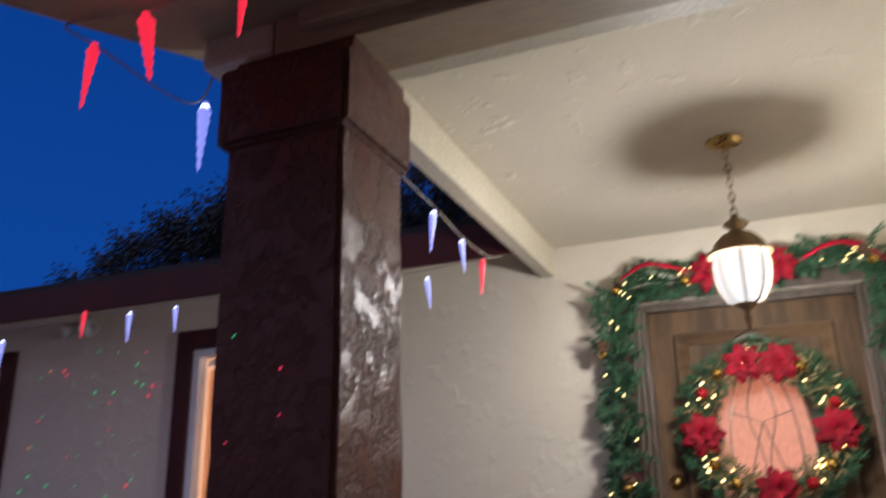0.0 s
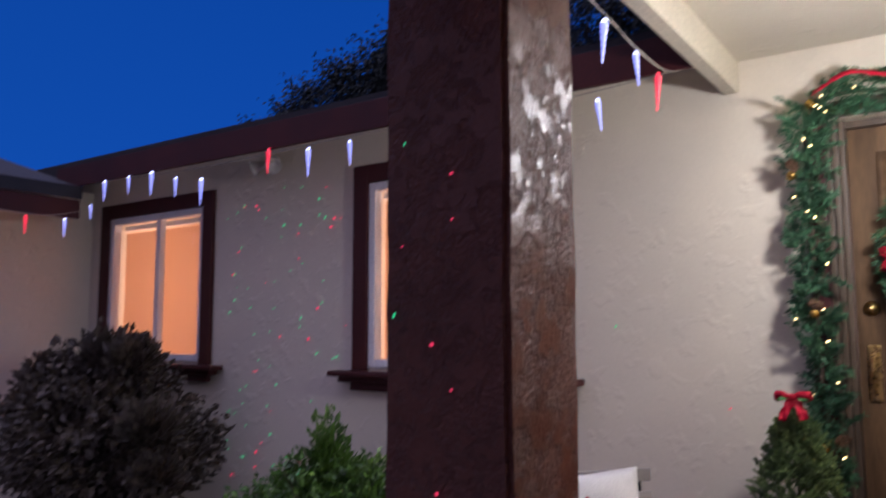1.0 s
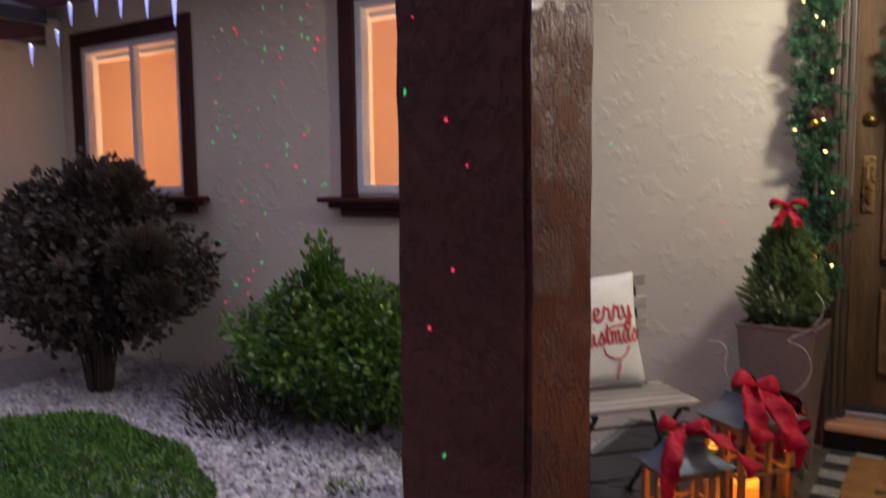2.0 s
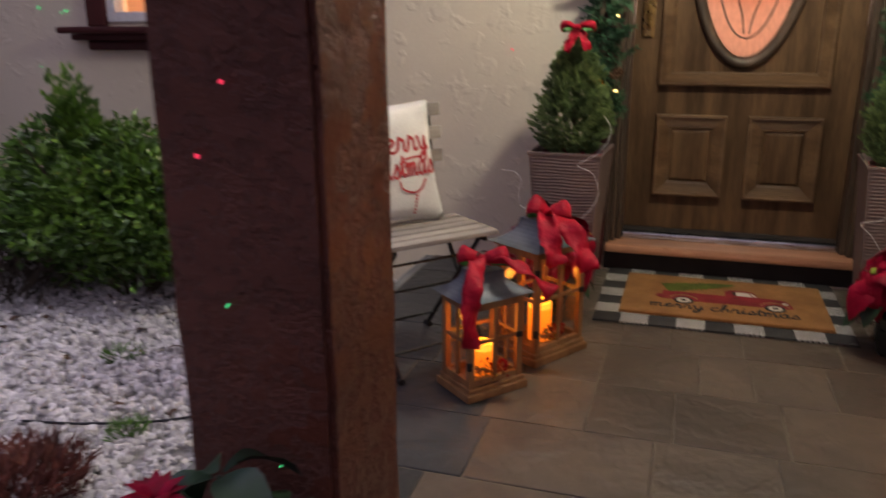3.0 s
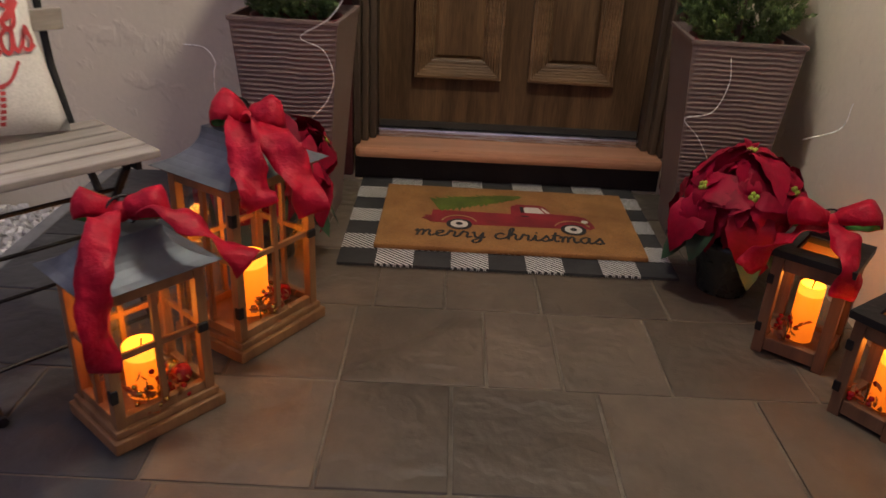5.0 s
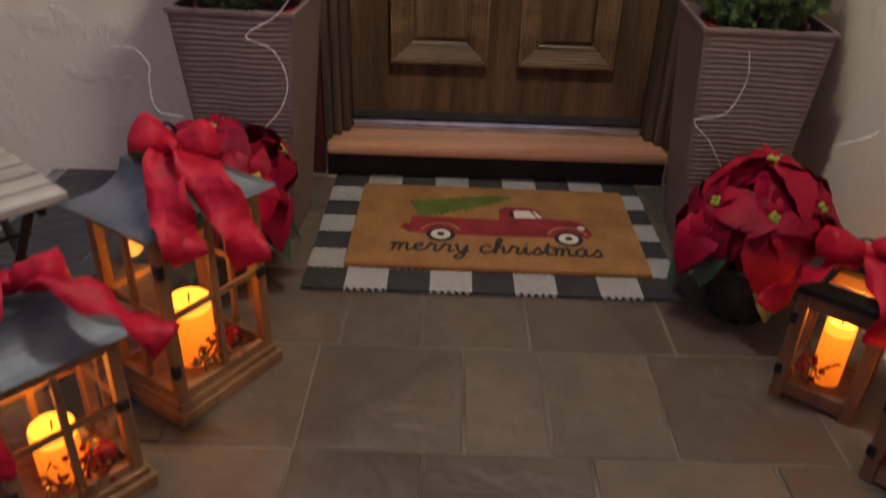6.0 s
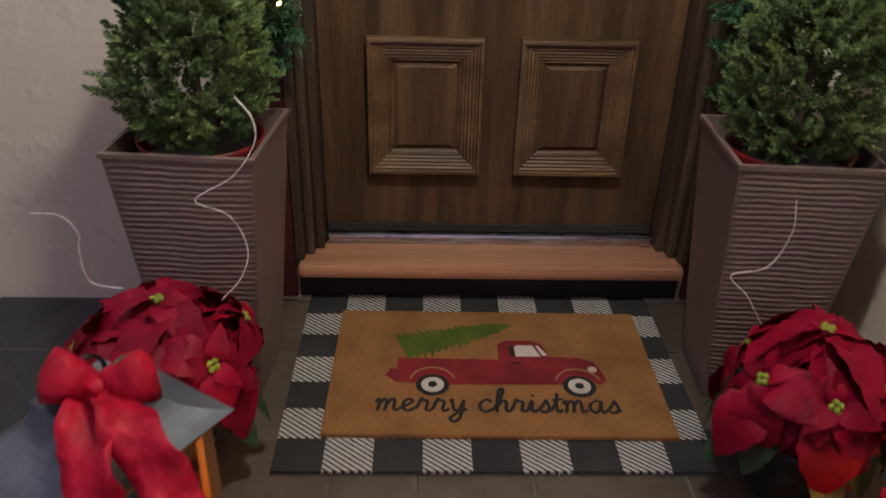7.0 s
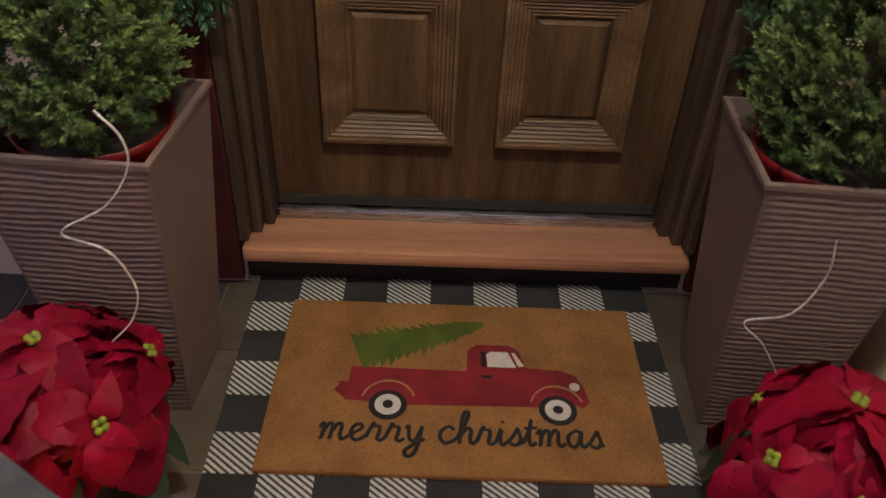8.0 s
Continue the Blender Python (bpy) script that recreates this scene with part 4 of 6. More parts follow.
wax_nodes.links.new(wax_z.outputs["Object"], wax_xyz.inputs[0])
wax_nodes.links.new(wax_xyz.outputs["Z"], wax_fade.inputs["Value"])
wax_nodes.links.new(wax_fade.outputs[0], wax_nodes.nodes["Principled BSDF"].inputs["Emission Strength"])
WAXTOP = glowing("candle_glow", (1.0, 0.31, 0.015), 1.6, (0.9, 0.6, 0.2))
PANE = glass("lantern_glass", (0.97, 0.98, 0.97), 0.03)


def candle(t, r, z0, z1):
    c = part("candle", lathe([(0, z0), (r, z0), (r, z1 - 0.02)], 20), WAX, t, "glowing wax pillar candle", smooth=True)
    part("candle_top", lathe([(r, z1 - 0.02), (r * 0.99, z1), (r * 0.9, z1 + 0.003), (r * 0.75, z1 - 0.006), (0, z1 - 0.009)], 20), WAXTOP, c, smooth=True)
    part("wick", tube([(0, 0, z1 - 0.008), (0.002, 0, z1 + 0.012)], 0.0018, 5), BLACKMETAL, c)
    lamp("candle_light", "POINT", (0, 0, 0), 0.5, (1.0, 0.29, 0.03), 0.02).parent = t
    return c


def berries(t, x, y, z, n, rng, material):
    c = part("berry_sprig", tube([(x, y, z), (x * 0.9, y * 0.9, z + 0.03), (x * 1.05, y * 1.1, z + 0.055)], 0.0016, 5), DARKLEAF, t)
    for _ in range(n):
        part("berry", lathe([(0, -0.006), (0.0045, -0.004), (0.006, 0), (0.0045, 0.004), (0, 0.006)], 8, None, pose(x + rng.uniform(-0.028, 0.028), y + rng.uniform(-0.028, 0.028), z + rng.uniform(0.004, 0.06))), material, c, smooth=True)
    leaf_cloud("sprig_leaves", [(x + rng.uniform(-0.03, 0.03), y + rng.uniform(-0.03, 0.03), z + rng.uniform(0, 0.05)) for _ in range(26)], [(rng.uniform(-1, 1), rng.uniform(-1, 1), rng.uniform(0, 1)) for _ in range(26)], 0.024, 0.011, COPPER, c)


def house_lantern(x, y, turn, w, d, eave, top, seed):
    """Wooden lantern with a plinth, barred glass sides and a flared metal roof."""
    rng = random.Random(seed)
    t = thing("lantern", pose(x, y, 0, 0, 0, turn), "honey wooden candle lantern, barred glass, flared grey metal roof", "lantern", "wooden candle lanterns")
    hw, hd, p = w / 2, d / 2, 0.020
    bm = box(-hw, hw, -hd, hd, 0, 0.026, 0.004)
    box(-hw + 0.008, hw - 0.008, -hd + 0.008, hd - 0.008, 0.0262, 0.042, 0.004, bm)
    part("plinth", bm, LWOOD, t)
    iw, id_ = hw - 0.014, hd - 0.014
    for sx in (-1, 1):
        for sy in (-1, 1):
            part("post", box(*sorted((sx * iw, sx * (iw - p))), *sorted((sy * id_, sy * (id_ - p))), 0.0422, eave - 0.012, 0.002), LWOOD, t)
    for s in (-1, 1):
        for z0, z1 in ((0.0425, 0.062), (eave - 0.034, eave - 0.0125)):
            part("rail", box(-iw + p + 0.0005, iw - p - 0.0005, *sorted((s * (id_ - 0.002), s * (id_ - p + 0.002))), z0, z1, 0.002), LWOOD, t)
            part("rail", box(*sorted((s * (iw - 0.002), s * (iw - p + 0.002))), -id_ + p + 0.0005, id_ - p - 0.0005, z0, z1, 0.002), LWOOD, t)
        zm = 0.052 + (eave - 0.06) * 0.5
        part("bar", box(-0.006, 0.006, *sorted((s * (id_ - 0.003), s * (id_ - 0.013))), 0.0625, eave - 0.0345, 0.0015), LWOOD, t)
        part("bar", box(-iw + p, iw - p, *sorted((s * (id_ - 0.0045), s * (id_ - 0.0125))), zm - 0.006, zm + 0.006, 0.0015), LWOOD, t)
        part("bar", box(*sorted((s * (iw - 0.003), s * (iw - 0.013))), -0.006, 0.006, 0.0625, eave - 0.0345, 0.0015), LWOOD, t)
        part("bar", box(*sorted((s * (iw - 0.0045), s * (iw - 0.0125))), -id_ + p, id_ - p, zm - 0.006, zm + 0.006, 0.0015), LWOOD, t)
        for bmx in (box(-iw + p, iw - p, *sorted((s * (id_ - 0.0155), s * (id_ - 0.0175))), 0.062, eave - 0.034), box(*sorted((s * (iw - 0.0155), s * (iw - 0.0175))), -id_ + p, id_ - p, 0.062, eave - 0.034)):
            g = part("pane", bmx, PANE, t)
            g.visible_shadow = False
    part("eave_board", box(-hw + 0.004, hw - 0.004, -hd + 0.004, hd - 0.004, eave - 0.0118, eave - 0.001, 0.002), LWOOD, t)
    bm = bmesh.new()
    rings = []
    for k in range(9):
        f = k / 8
        r = 1.04 - 0.62 * (1 - (1 - f) ** 2.0)
        rings.append([bm.verts.new((sx * (hw + 0.006) * r, sy * (hd + 0.006) * r, eave + (top - eave) * (f ** 1.25))) for sx, sy in ((-1, -1), (1, -1), (1, 1), (-1, 1))])
    low = [bm.verts.new((v.co.x, v.co.y, eave - 0.0006)) for v in rings[0]]
    rings.insert(0, low)
    for a, b in zip(rings, rings[1:]):
        for i in range(4):
            bm.faces.new((a[i], a[(i + 1) % 4], b[(i + 1) % 4], b[i]))
    bm.faces.new(rings[-1])
    bm.faces.new(low[::-1])
    roof = part("roof", bm, ZINC, t, "flared galvanised metal roof")
    r = 0.030
    part("ring_handle", tube([(r * math.cos(a * math.tau / 20), 0, top + r * 0.8 + r * math.sin(a * math.tau / 20)) for a in range(21)], 0.003, 6), BLACKMETAL, roof)
    for z in (0.10, eave - 0.09):
        part("hinge", box(-iw - 0.003, -iw + 0.010, -id_ - 0.003, -id_ + 0.010, z, z + 0.026, 0.001), BLACKMETAL, t)
    part("latch", box(iw - 0.026, iw - 0.004, -id_ - 0.006, -id_ + 0.002, zm - 0.008, zm + 0.010, 0.002), BLACKMETAL, t)
    c = candle(t, w * 0.155, 0.0425, 0.0425 + (eave - 0.06) * 0.40)
    berries(t, w * 0.10, -d * 0.25, 0.044, 26, rng, REDBALL)
    berries(t, -w * 0.10, -d * 0.27, 0.044, 10, rng, GOLD)
    for k in range(3):
        part("bauble", lathe([(0, -0.021), (0.015, -0.015), (0.021, 0), (0.015, 0.015), (0, 0.021)], 16, None, pose(w * (0.27 - 0.04 * k), d * (0.02 + 0.16 * (k - 1)), 0.064)), (REDBALL, GOLD, ROOMWALL)[k], t, smooth=True)
    for o in t.children:
        if o.type == "LIGHT":
            o.location = (0, 0, 0.07 + (eave - 0.06) * 0.5)
    return t


def box_lantern(x, y, turn, w, h, seed):
    """Plain wooden lantern with open glass sides and a dark flat top with a raised handle frame."""
    rng = random.Random(seed)
    t = thing("lantern", pose(x, y, 0, 0, 0, turn), "small dark wooden candle lantern with a flat black metal top", "lantern", "wooden candle lanterns")
    hw, p = w / 2, 0.024
    for sx in (-1, 1):
        for sy in (-1, 1):
            part("post", box(*sorted((sx * hw, sx * (hw - p))), *sorted((sy * hw, sy * (hw - p))), 0, h - 0.0005, 0.002), DWOOD, t)
        for z0, z1 in ((0.010, 0.042), (h - 0.034, h - 0.001)):
            part("rail", box(-hw + p + 0.0005, hw - p - 0.0005, *sorted((sx * (hw - 0.002), sx * (hw - p + 0.002))), z0, z1, 0.002), DWOOD, t)
            part("rail", box(*sorted((sx * (hw - 0.002), sx * (hw - p + 0.002))), -hw + p + 0.0005, hw - p - 0.0005, z0, z1, 0.002), DWOOD, t)
        for bmx in (box(-hw + p, hw - p, *sorted((sx * (hw - 0.010), sx * (hw - 0.012))), 0.042, h - 0.034), box(*sorted((sx * (hw - 0.010), sx * (hw - 0.012))), -hw + p, hw - p, 0.042, h - 0.034)):
            g = part("pane", bmx, PANE, t)
            g.visible_shadow = False
    part("floor_board", box(-hw + 0.02, hw - 0.02, -hw + 0.02, hw - 0.02, 0.014, 0.030), DWOOD, t)
    bm = bmesh.new()
    o, i, z0, z1 = hw + 0.010, hw * 0.55, h, h + 0.016
    for a, b in (((-o, o), (-o, -i)), ((-o, o), (i, o)), ((-o, -i), (-i, i)), ((i, o), (-i, i))):
        box(a[0], a[1], b[0], b[1], z0, z1, 0, bm)
    top = part("top", bm, BLACKMETAL, t, "flat dark metal top with an open middle")
    part("chimney", box(-hw * 0.4, hw * 0.4, -hw * 0.4, hw * 0.4, h + 0.046, h + 0.054, 0.002), BLACKMETAL, top)
    for sx in (-1, 1):
        for sy in (-1, 1):
            part("strut", tube([(sx * hw * 0.56, sy * hw * 0.56, z1 - 0.002), (sx * hw * 0.36, sy * hw * 0.36, h + 0.048)], 0.003, 6), BLACKMETAL, top)
    r = 0.026
    part("ring_handle", tube([(r * math.cos(a * math.tau / 20), 0, h + 0.053 + r + r * math.sin(a * math.tau / 20)) for a in range(21)], 0.0026, 6), BLACKMETAL, top)
    for z in (0.055, h - 0.07):
        part("hinge", box(-hw - 0.002, -hw + 0.012, -hw - 0.003, -hw + 0.012, z, z + 0.022, 0.001), BLACKMETAL, t)
    candle(t, w * 0.18, 0.0305, 0.03 + (h - 0.05) * 0.70)
    berries(t, -w * 0.14, -w * 0.24, 0.031, 10, rng, REDBALL)
    for ob in t.children:
        if ob.type == "LIGHT":
            ob.location = (0, 0, 0.06 + (h - 0.05) * 0.62)
    return t


house_lantern(-0.822, 2.413, 49, 0.226, 0.182, 0.318, 0.388, 1)
house_lantern(-0.700, 2.738, 57, 0.262, 0.215, 0.400, 0.478, 2)
box_lantern(0.568, 2.748, -38, 0.158, 0.246, 3)
box_lantern(0.632, 2.495, -54, 0.135, 0.222, 4)
bow(pose(-0.822, 2.413, 0.405, 0, 0, 18), 0.056, 0.066, [[(-0.02, -0.06, 0.016), (-0.035, -0.13, -0.030), (-0.047, -0.152, -0.12), (-0.042, -0.148, -0.215)], [(0.06, -0.03, 0.022), (0.13, -0.065, -0.012), (0.20, -0.09, -0.07)]], "red satin ribbon bow with green lining on a lantern roof", 1)
bow(pose(-0.680, 2.73, 0.478, 0, 0, 5), 0.070, 0.062, [[(0.0, -0.06, 0.022), (0.015, -0.135, -0.024), (0.035, -0.170, -0.075), (0.05, -0.178, -0.105)], [(0.035, -0.05, 0.024), (0.085, -0.115, -0.016), (0.125, -0.150, -0.07), (0.145, -0.165, -0.125)]], "red satin ribbon bow with green lining on a tall lantern roof", 2)
bow(pose(0.568, 2.748, 0.315, 0, 0, -8), 0.058, 0.08, [[(-0.06, -0.03, 0.0), (-0.12, -0.05, -0.04), (-0.17, -0.05, -0.10)], [(0.01, -0.05, 0.0), (0.025, -0.105, -0.05), (0.02, -0.11, -0.12)]], "red sheer ribbon bow on a small lantern", 3)
bow(pose(-0.683, 3.30, 1.075, 0, 0, 8), 0.032, 0.055, [[(-0.02, -0.02, -0.03), (-0.045, -0.03, -0.085)], [(0.02, -0.02, -0.03), (0.035, -0.03, -0.08)]], "small red velvet bow tied to a spruce tip", 4)


# ---- folding chair with cushion ----
CHAIRWOOD = surface("grey_weathered_slats", (0.40, 0.365, 0.33), (0.29, 0.26, 0.235), 4, 0.65, bump=0.3, fine=40, depth=0.001, stretch=(0.6, 6, 6), spread=0.12)
CLOTH = surface("off_white_canvas", (0.78, 0.76, 0.73), (0.70, 0.68, 0.65), 6, 0.9, bump=0.35, fine=220, depth=0.001, sheen=0.2)
REDINK = surface("red_print", (0.50, 0.045, 0.05), (0.42, 0.035, 0.04), 20, 0.8, bump=0.1)


def chair():
    t = thing("folding_chair", pose(-0.957, 2.465, 0, 0, 0, 48.6), "folding bistro chair with weathered grey wooden slats and black metal legs", "chair")
    n = 5
    for k in range(n):
        y = 0.006 + k * 0.056
        part("seat_slat", box(-0.208, 0.208, y, y + 0.046, 0.438, 0.454, 0.003), CHAIRWOOD, t)
    for s in (-1, 1):
        x = s * 0.168
        part("seat_rail", box(x - 0.006, x + 0.006, 0.02, 0.27, 0.418, 0.4375, 0.002), BLACKMETAL, t)
        part("long_leg", tube([(x, 0.005, 0.012), (x, 0.02, 0.03), (x, 0.30, 0.43), (x, 0.36, 0.56), (x, 0.395, 0.83)], 0.0085, 8), BLACKMETAL, t)
        part("short_leg", tube([(x * 0.92, 0.045, 0.42), (x * 0.92, 0.37, 0.03), (x * 0.92, 0.385, 0.012)], 0.0085, 8), BLACKMETAL, t)
        part("foot_cap", tube([(x, -0.008, 0.010), (x, 0.03, 0.010)], 0.0105, 8), BLACKMETAL, t)
        part("foot_cap", tube([(x * 0.92, 0.365, 0.010), (x * 0.92, 0.40, 0.010)], 0.0105, 8), BLACKMETAL, t)
    for y, z in ((0.055, 0.08), (0.33, 0.075), (0.20, 0.232), (0.10, 0.36)):
        part("cross_rod", tube([(-0.168, y, z), (0.168, y, z)], 0.005, 6), BLACKMETAL, t)
    for z in (0.63, 0.71, 0.79):
        y = 0.372 + 0.10 * (z - 0.60)
        part("back_slat", box(-0.205, 0.205, y - 0.024, y - 0.011, z, z + 0.045, 0.003), CHAIRWOOD, t)
    return t


# joined handwriting: each letter is its width and the strokes of the pen, with small letters one unit high
GLYPHS = {}


def glyph(letter, wide, *strokes):
    GLYPHS[letter] = (wide, strokes)


glyph(" ", 0.50)
glyph("m", 1.15, ((0, 0.70), (0.12, 0.98), (0.18, 0.60), (0.15, 0)), ((0.16, 0.45), (0.33, 0.95), (0.48, 0.85), (0.50, 0.40), (0.48, 0)), ((0.50, 0.50), (0.68, 0.97), (0.84, 0.85), (0.85, 0.35), (0.95, 0.02), (1.15, 0.20)))
glyph("e", 0.72, ((0, 0.20), (0.25, 0.45), (0.50, 0.75), (0.38, 0.98), (0.15, 0.80), (0.12, 0.35), (0.30, 0.03), (0.55, 0.10), (0.72, 0.30)))
glyph("r", 0.75, ((0, 0.20), (0.15, 0.90), (0.20, 1.05), (0.28, 0.88), (0.46, 0.86), (0.48, 0.50), (0.45, 0.15), (0.58, 0.02), (0.75, 0.20)))
glyph("y", 0.80, ((0, 0.80), (0.10, 0.95), (0.15, 0.50), (0.25, 0.10), (0.45, 0.15), (0.62, 0.90)), ((0.62, 0.95), (0.60, 0.20), (0.50, -0.60), (0.25, -0.85), (0.10, -0.55), (0.40, -0.15), (0.80, 0.20)))
glyph("c", 0.75, ((0.60, 0.80), (0.40, 1.0), (0.12, 0.75), (0.10, 0.30), (0.30, 0), (0.55, 0.10), (0.75, 0.30)))
glyph("h", 0.80, ((0, 0.30), (0.25, 1.20), (0.35, 1.85), (0.20, 1.95), (0.12, 1.40), (0.12, 0)), ((0.13, 0.45), (0.35, 0.95), (0.52, 0.80), (0.52, 0.30), (0.62, 0.02), (0.80, 0.20)))
glyph("i", 0.45, ((0, 0.20), (0.15, 0.95), (0.15, 0.30), (0.25, 0.02), (0.45, 0.20)), ((0.17, 1.36), (0.20, 1.44)))
glyph("s", 0.62, ((0, 0.15), (0.25, 0.70), (0.35, 1.0), (0.42, 0.75), (0.50, 0.35), (0.35, 0.02), (0.10, 0.10)), ((0.35, 0.02), (0.62, 0.20)))
glyph("t", 0.50, ((0, 0.20), (0.20, 1.0), (0.25, 1.60)), ((0.25, 1.60), (0.20, 0.60), (0.28, 0.05), (0.50, 0.20)), ((0, 1.05), (0.50, 1.12)))
glyph("a", 0.88, ((0.60, 0.85), (0.40, 1.0), (0.12, 0.70), (0.12, 0.25), (0.32, 0), (0.52, 0.30), (0.62, 0.95), (0.60, 0.30), (0.70, 0.02), (0.88, 0.20)))
glyph("M", 1.55, ((0, 0), (0.20, 0.90), (0.35, 1.80)), ((0.35, 1.80), (0.55, 0.90), (0.70, 0.10)), ((0.70, 0.10), (0.95, 1.0), (1.15, 1.85)), ((1.15, 1.85), (1.25, 0.90), (1.42, 0)))
glyph("C", 1.15, ((1.10, 1.45), (0.90, 1.80), (0.40, 1.60), (0.10, 0.80), (0.25, 0.15), (0.70, 0), (1.10, 0.35)))


def lettering(name, text, wide, tall, pen, material, parent, m, flat=0.4):
    """Handwritten text centred on the origin in x and y, wide overall, with small letters tall high."""
    unit = wide / sum(GLYPHS[c][0] for c in text)
    bm, x = bmesh.new(), -wide / 2
    for c in text:
        for stroke in GLYPHS[c][1]:
            tube(smooth_path([(x + u * unit + 0.10 * v * tall, v * tall, 0) for u, v in stroke], 5), pen, 6, bm)
        x += GLYPHS[c][0] * unit
    for v in bm.verts:
        v.co.z *= flat
    ob = part(name, bm, material, parent)
    ob.matrix_local = m
    return ob


def cushion():
    a = Matrix.Rotation(radians(-16), 4, "X")
    t = thing("cushion", pose(-0.957, 2.465, 0, 0, 0, 48.6) @ pose(-0.072, 0.222, 0.456) @ a, "off-white canvas cushion with red festive lettering leaning on the chair", "cushion")
    bm, n, w = bmesh.new(), 18, 0.205
    def bulge(u, v):
        return 0.068 * (max(0, 1 - u * u) * max(0, 1 - v * v)) ** 0.42
    def at(u, v, s):
        pinch = 1 - 0.10 * (1 - abs(u * v)) * max(abs(u), abs(v)) ** 3
        wob = 0.010 * noise.noise(Vector((u * 2.3, v * 2.3, s * 3)))
        return (w * u * pinch, s * (bulge(u, v) + wob * (1 - max(abs(u), abs(v)) ** 4)), 0.205 + w * v * pinch)
    for s in (-1, 1):
        g = [[bm.verts.new(at(-1 + 2 * i / n, -1 + 2 * j / n, s)) for i in range(n + 1)] for j in range(n + 1)]
        for j in range(n):
            for i in range(n):
                bm.faces.new((g[j][i], g[j][i + 1], g[j + 1][i + 1], g[j + 1][i]))
    bmesh.ops.remove_doubles(bm, verts=bm.verts, dist=0.0005)
    bmesh.ops.recalc_face_normals(bm, faces=bm.faces)
    part("cover", bm, CLOTH, t, smooth=True)
    def wrap(ob):
        m, inv = ob.matrix_basis.copy(), ob.matrix_basis.inverted()
        for v in ob.data.vertices:
            q = m @ v.co
            u, vv = max(-0.98, min(0.98, q.x / w)), max(-0.98, min(0.98, (q.z - 0.205) / w))
            edge = 1 - max(abs(u), abs(vv)) ** 4
            q.y = -(bulge(u, vv) + 0.010 * noise.noise(Vector((u * 2.3, vv * 2.3, -3))) * edge) - 0.0040
            v.co = inv @ q
    wrap(lettering("lettering", "Merry", 0.245, 0.046, 0.0048, REDINK, t, pose(0.030, -0.075, 0.232, 90, -4, 0)))
    wrap(lettering("lettering", "Christmas", 0.305, 0.043, 0.0042, REDINK, t, pose(0.012, -0.075, 0.150, 90, -4, 0)))
    wrap(part("ornament_print", disc(-0.125, 0.285, 0.030, 0.002, Matrix.Translation((0, -0.07, 0))), REDINK, t, "red printed round ornament"))
    bm = tube(smooth_path([(0.020, -0.07, 0.140), (0.030, -0.07, 0.115), (0.065, -0.07, 0.100), (0.100, -0.07, 0.108), (0.125, -0.07, 0.142)], 6), 0.0035, 6)
    wrap(part("flourish", bm, REDINK, t, "red printed swash"))
    wrap(part("flourish", tube(smooth_path([(0.045, -0.07, 0.208), (0.080, -0.07, 0.214), (0.125, -0.07, 0.219), (0.150, -0.07, 0.245)], 6), 0.0035, 6), REDINK, t, "red printed swash"))
    bm = bmesh.new()
    for k in range(7):
        box(0.078 - 0.002 * (6 - k), 0.088 - 0.002 * (6 - k), -0.0725, -0.07, 0.03 + k * 0.011, 0.037 + k * 0.011, 0, bm)
    wrap(part("printed_stripe", bm, REDINK, t, "red dotted stripe"))
    return t


chair()
cushion()

# ---- rug and mat ----
BLACKYARN = surface("charcoal_yarn", (0.035, 0.035, 0.036), (0.022, 0.022, 0.023), 12, 0.95, bump=0.5, fine=250, depth=0.002)
WHITEYARN = surface("white_yarn", (0.62, 0.61, 0.59), (0.52, 0.51, 0.49), 12, 0.95, bump=0.5, fine=250, depth=0.002)
COIR = surface("coir_fibre", (0.36, 0.170, 0.052), (0.255, 0.118, 0.035), 9, 0.95, bump=0.9, fine=260, depth=0.004, speck=((0.16, 0.075, 0.028), 150, 0.62), grain_amount=1.0)
MATRED = surface("red_mat_paint", (0.26, 0.014, 0.022), (0.17, 0.008, 0.014), 14, 0.9, bump=0.8, fine=320, depth=0.002)
MATGREEN = surface("green_mat_paint", (0.100, 0.135, 0.012), (0.065, 0.095, 0.008), 14, 0.9, bump=0.8, fine=320, depth=0.002)
MATBLACK = surface("black_mat_paint", (0.012, 0.012, 0.012), (0.02, 0.018, 0.016), 14, 0.9, bump=0.8, fine=320, depth=0.002)
MATWHITE = surface("white_mat_paint", (0.66, 0.63, 0.58), (0.56, 0.53, 0.48), 14, 0.9, bump=0.8, fine=320, depth=0.002)
MATTAN = surface("tan_mat_line", (0.42, 0.23, 0.10), None, 14, 0.9, bump=0.5, fine=320, depth=0.002)


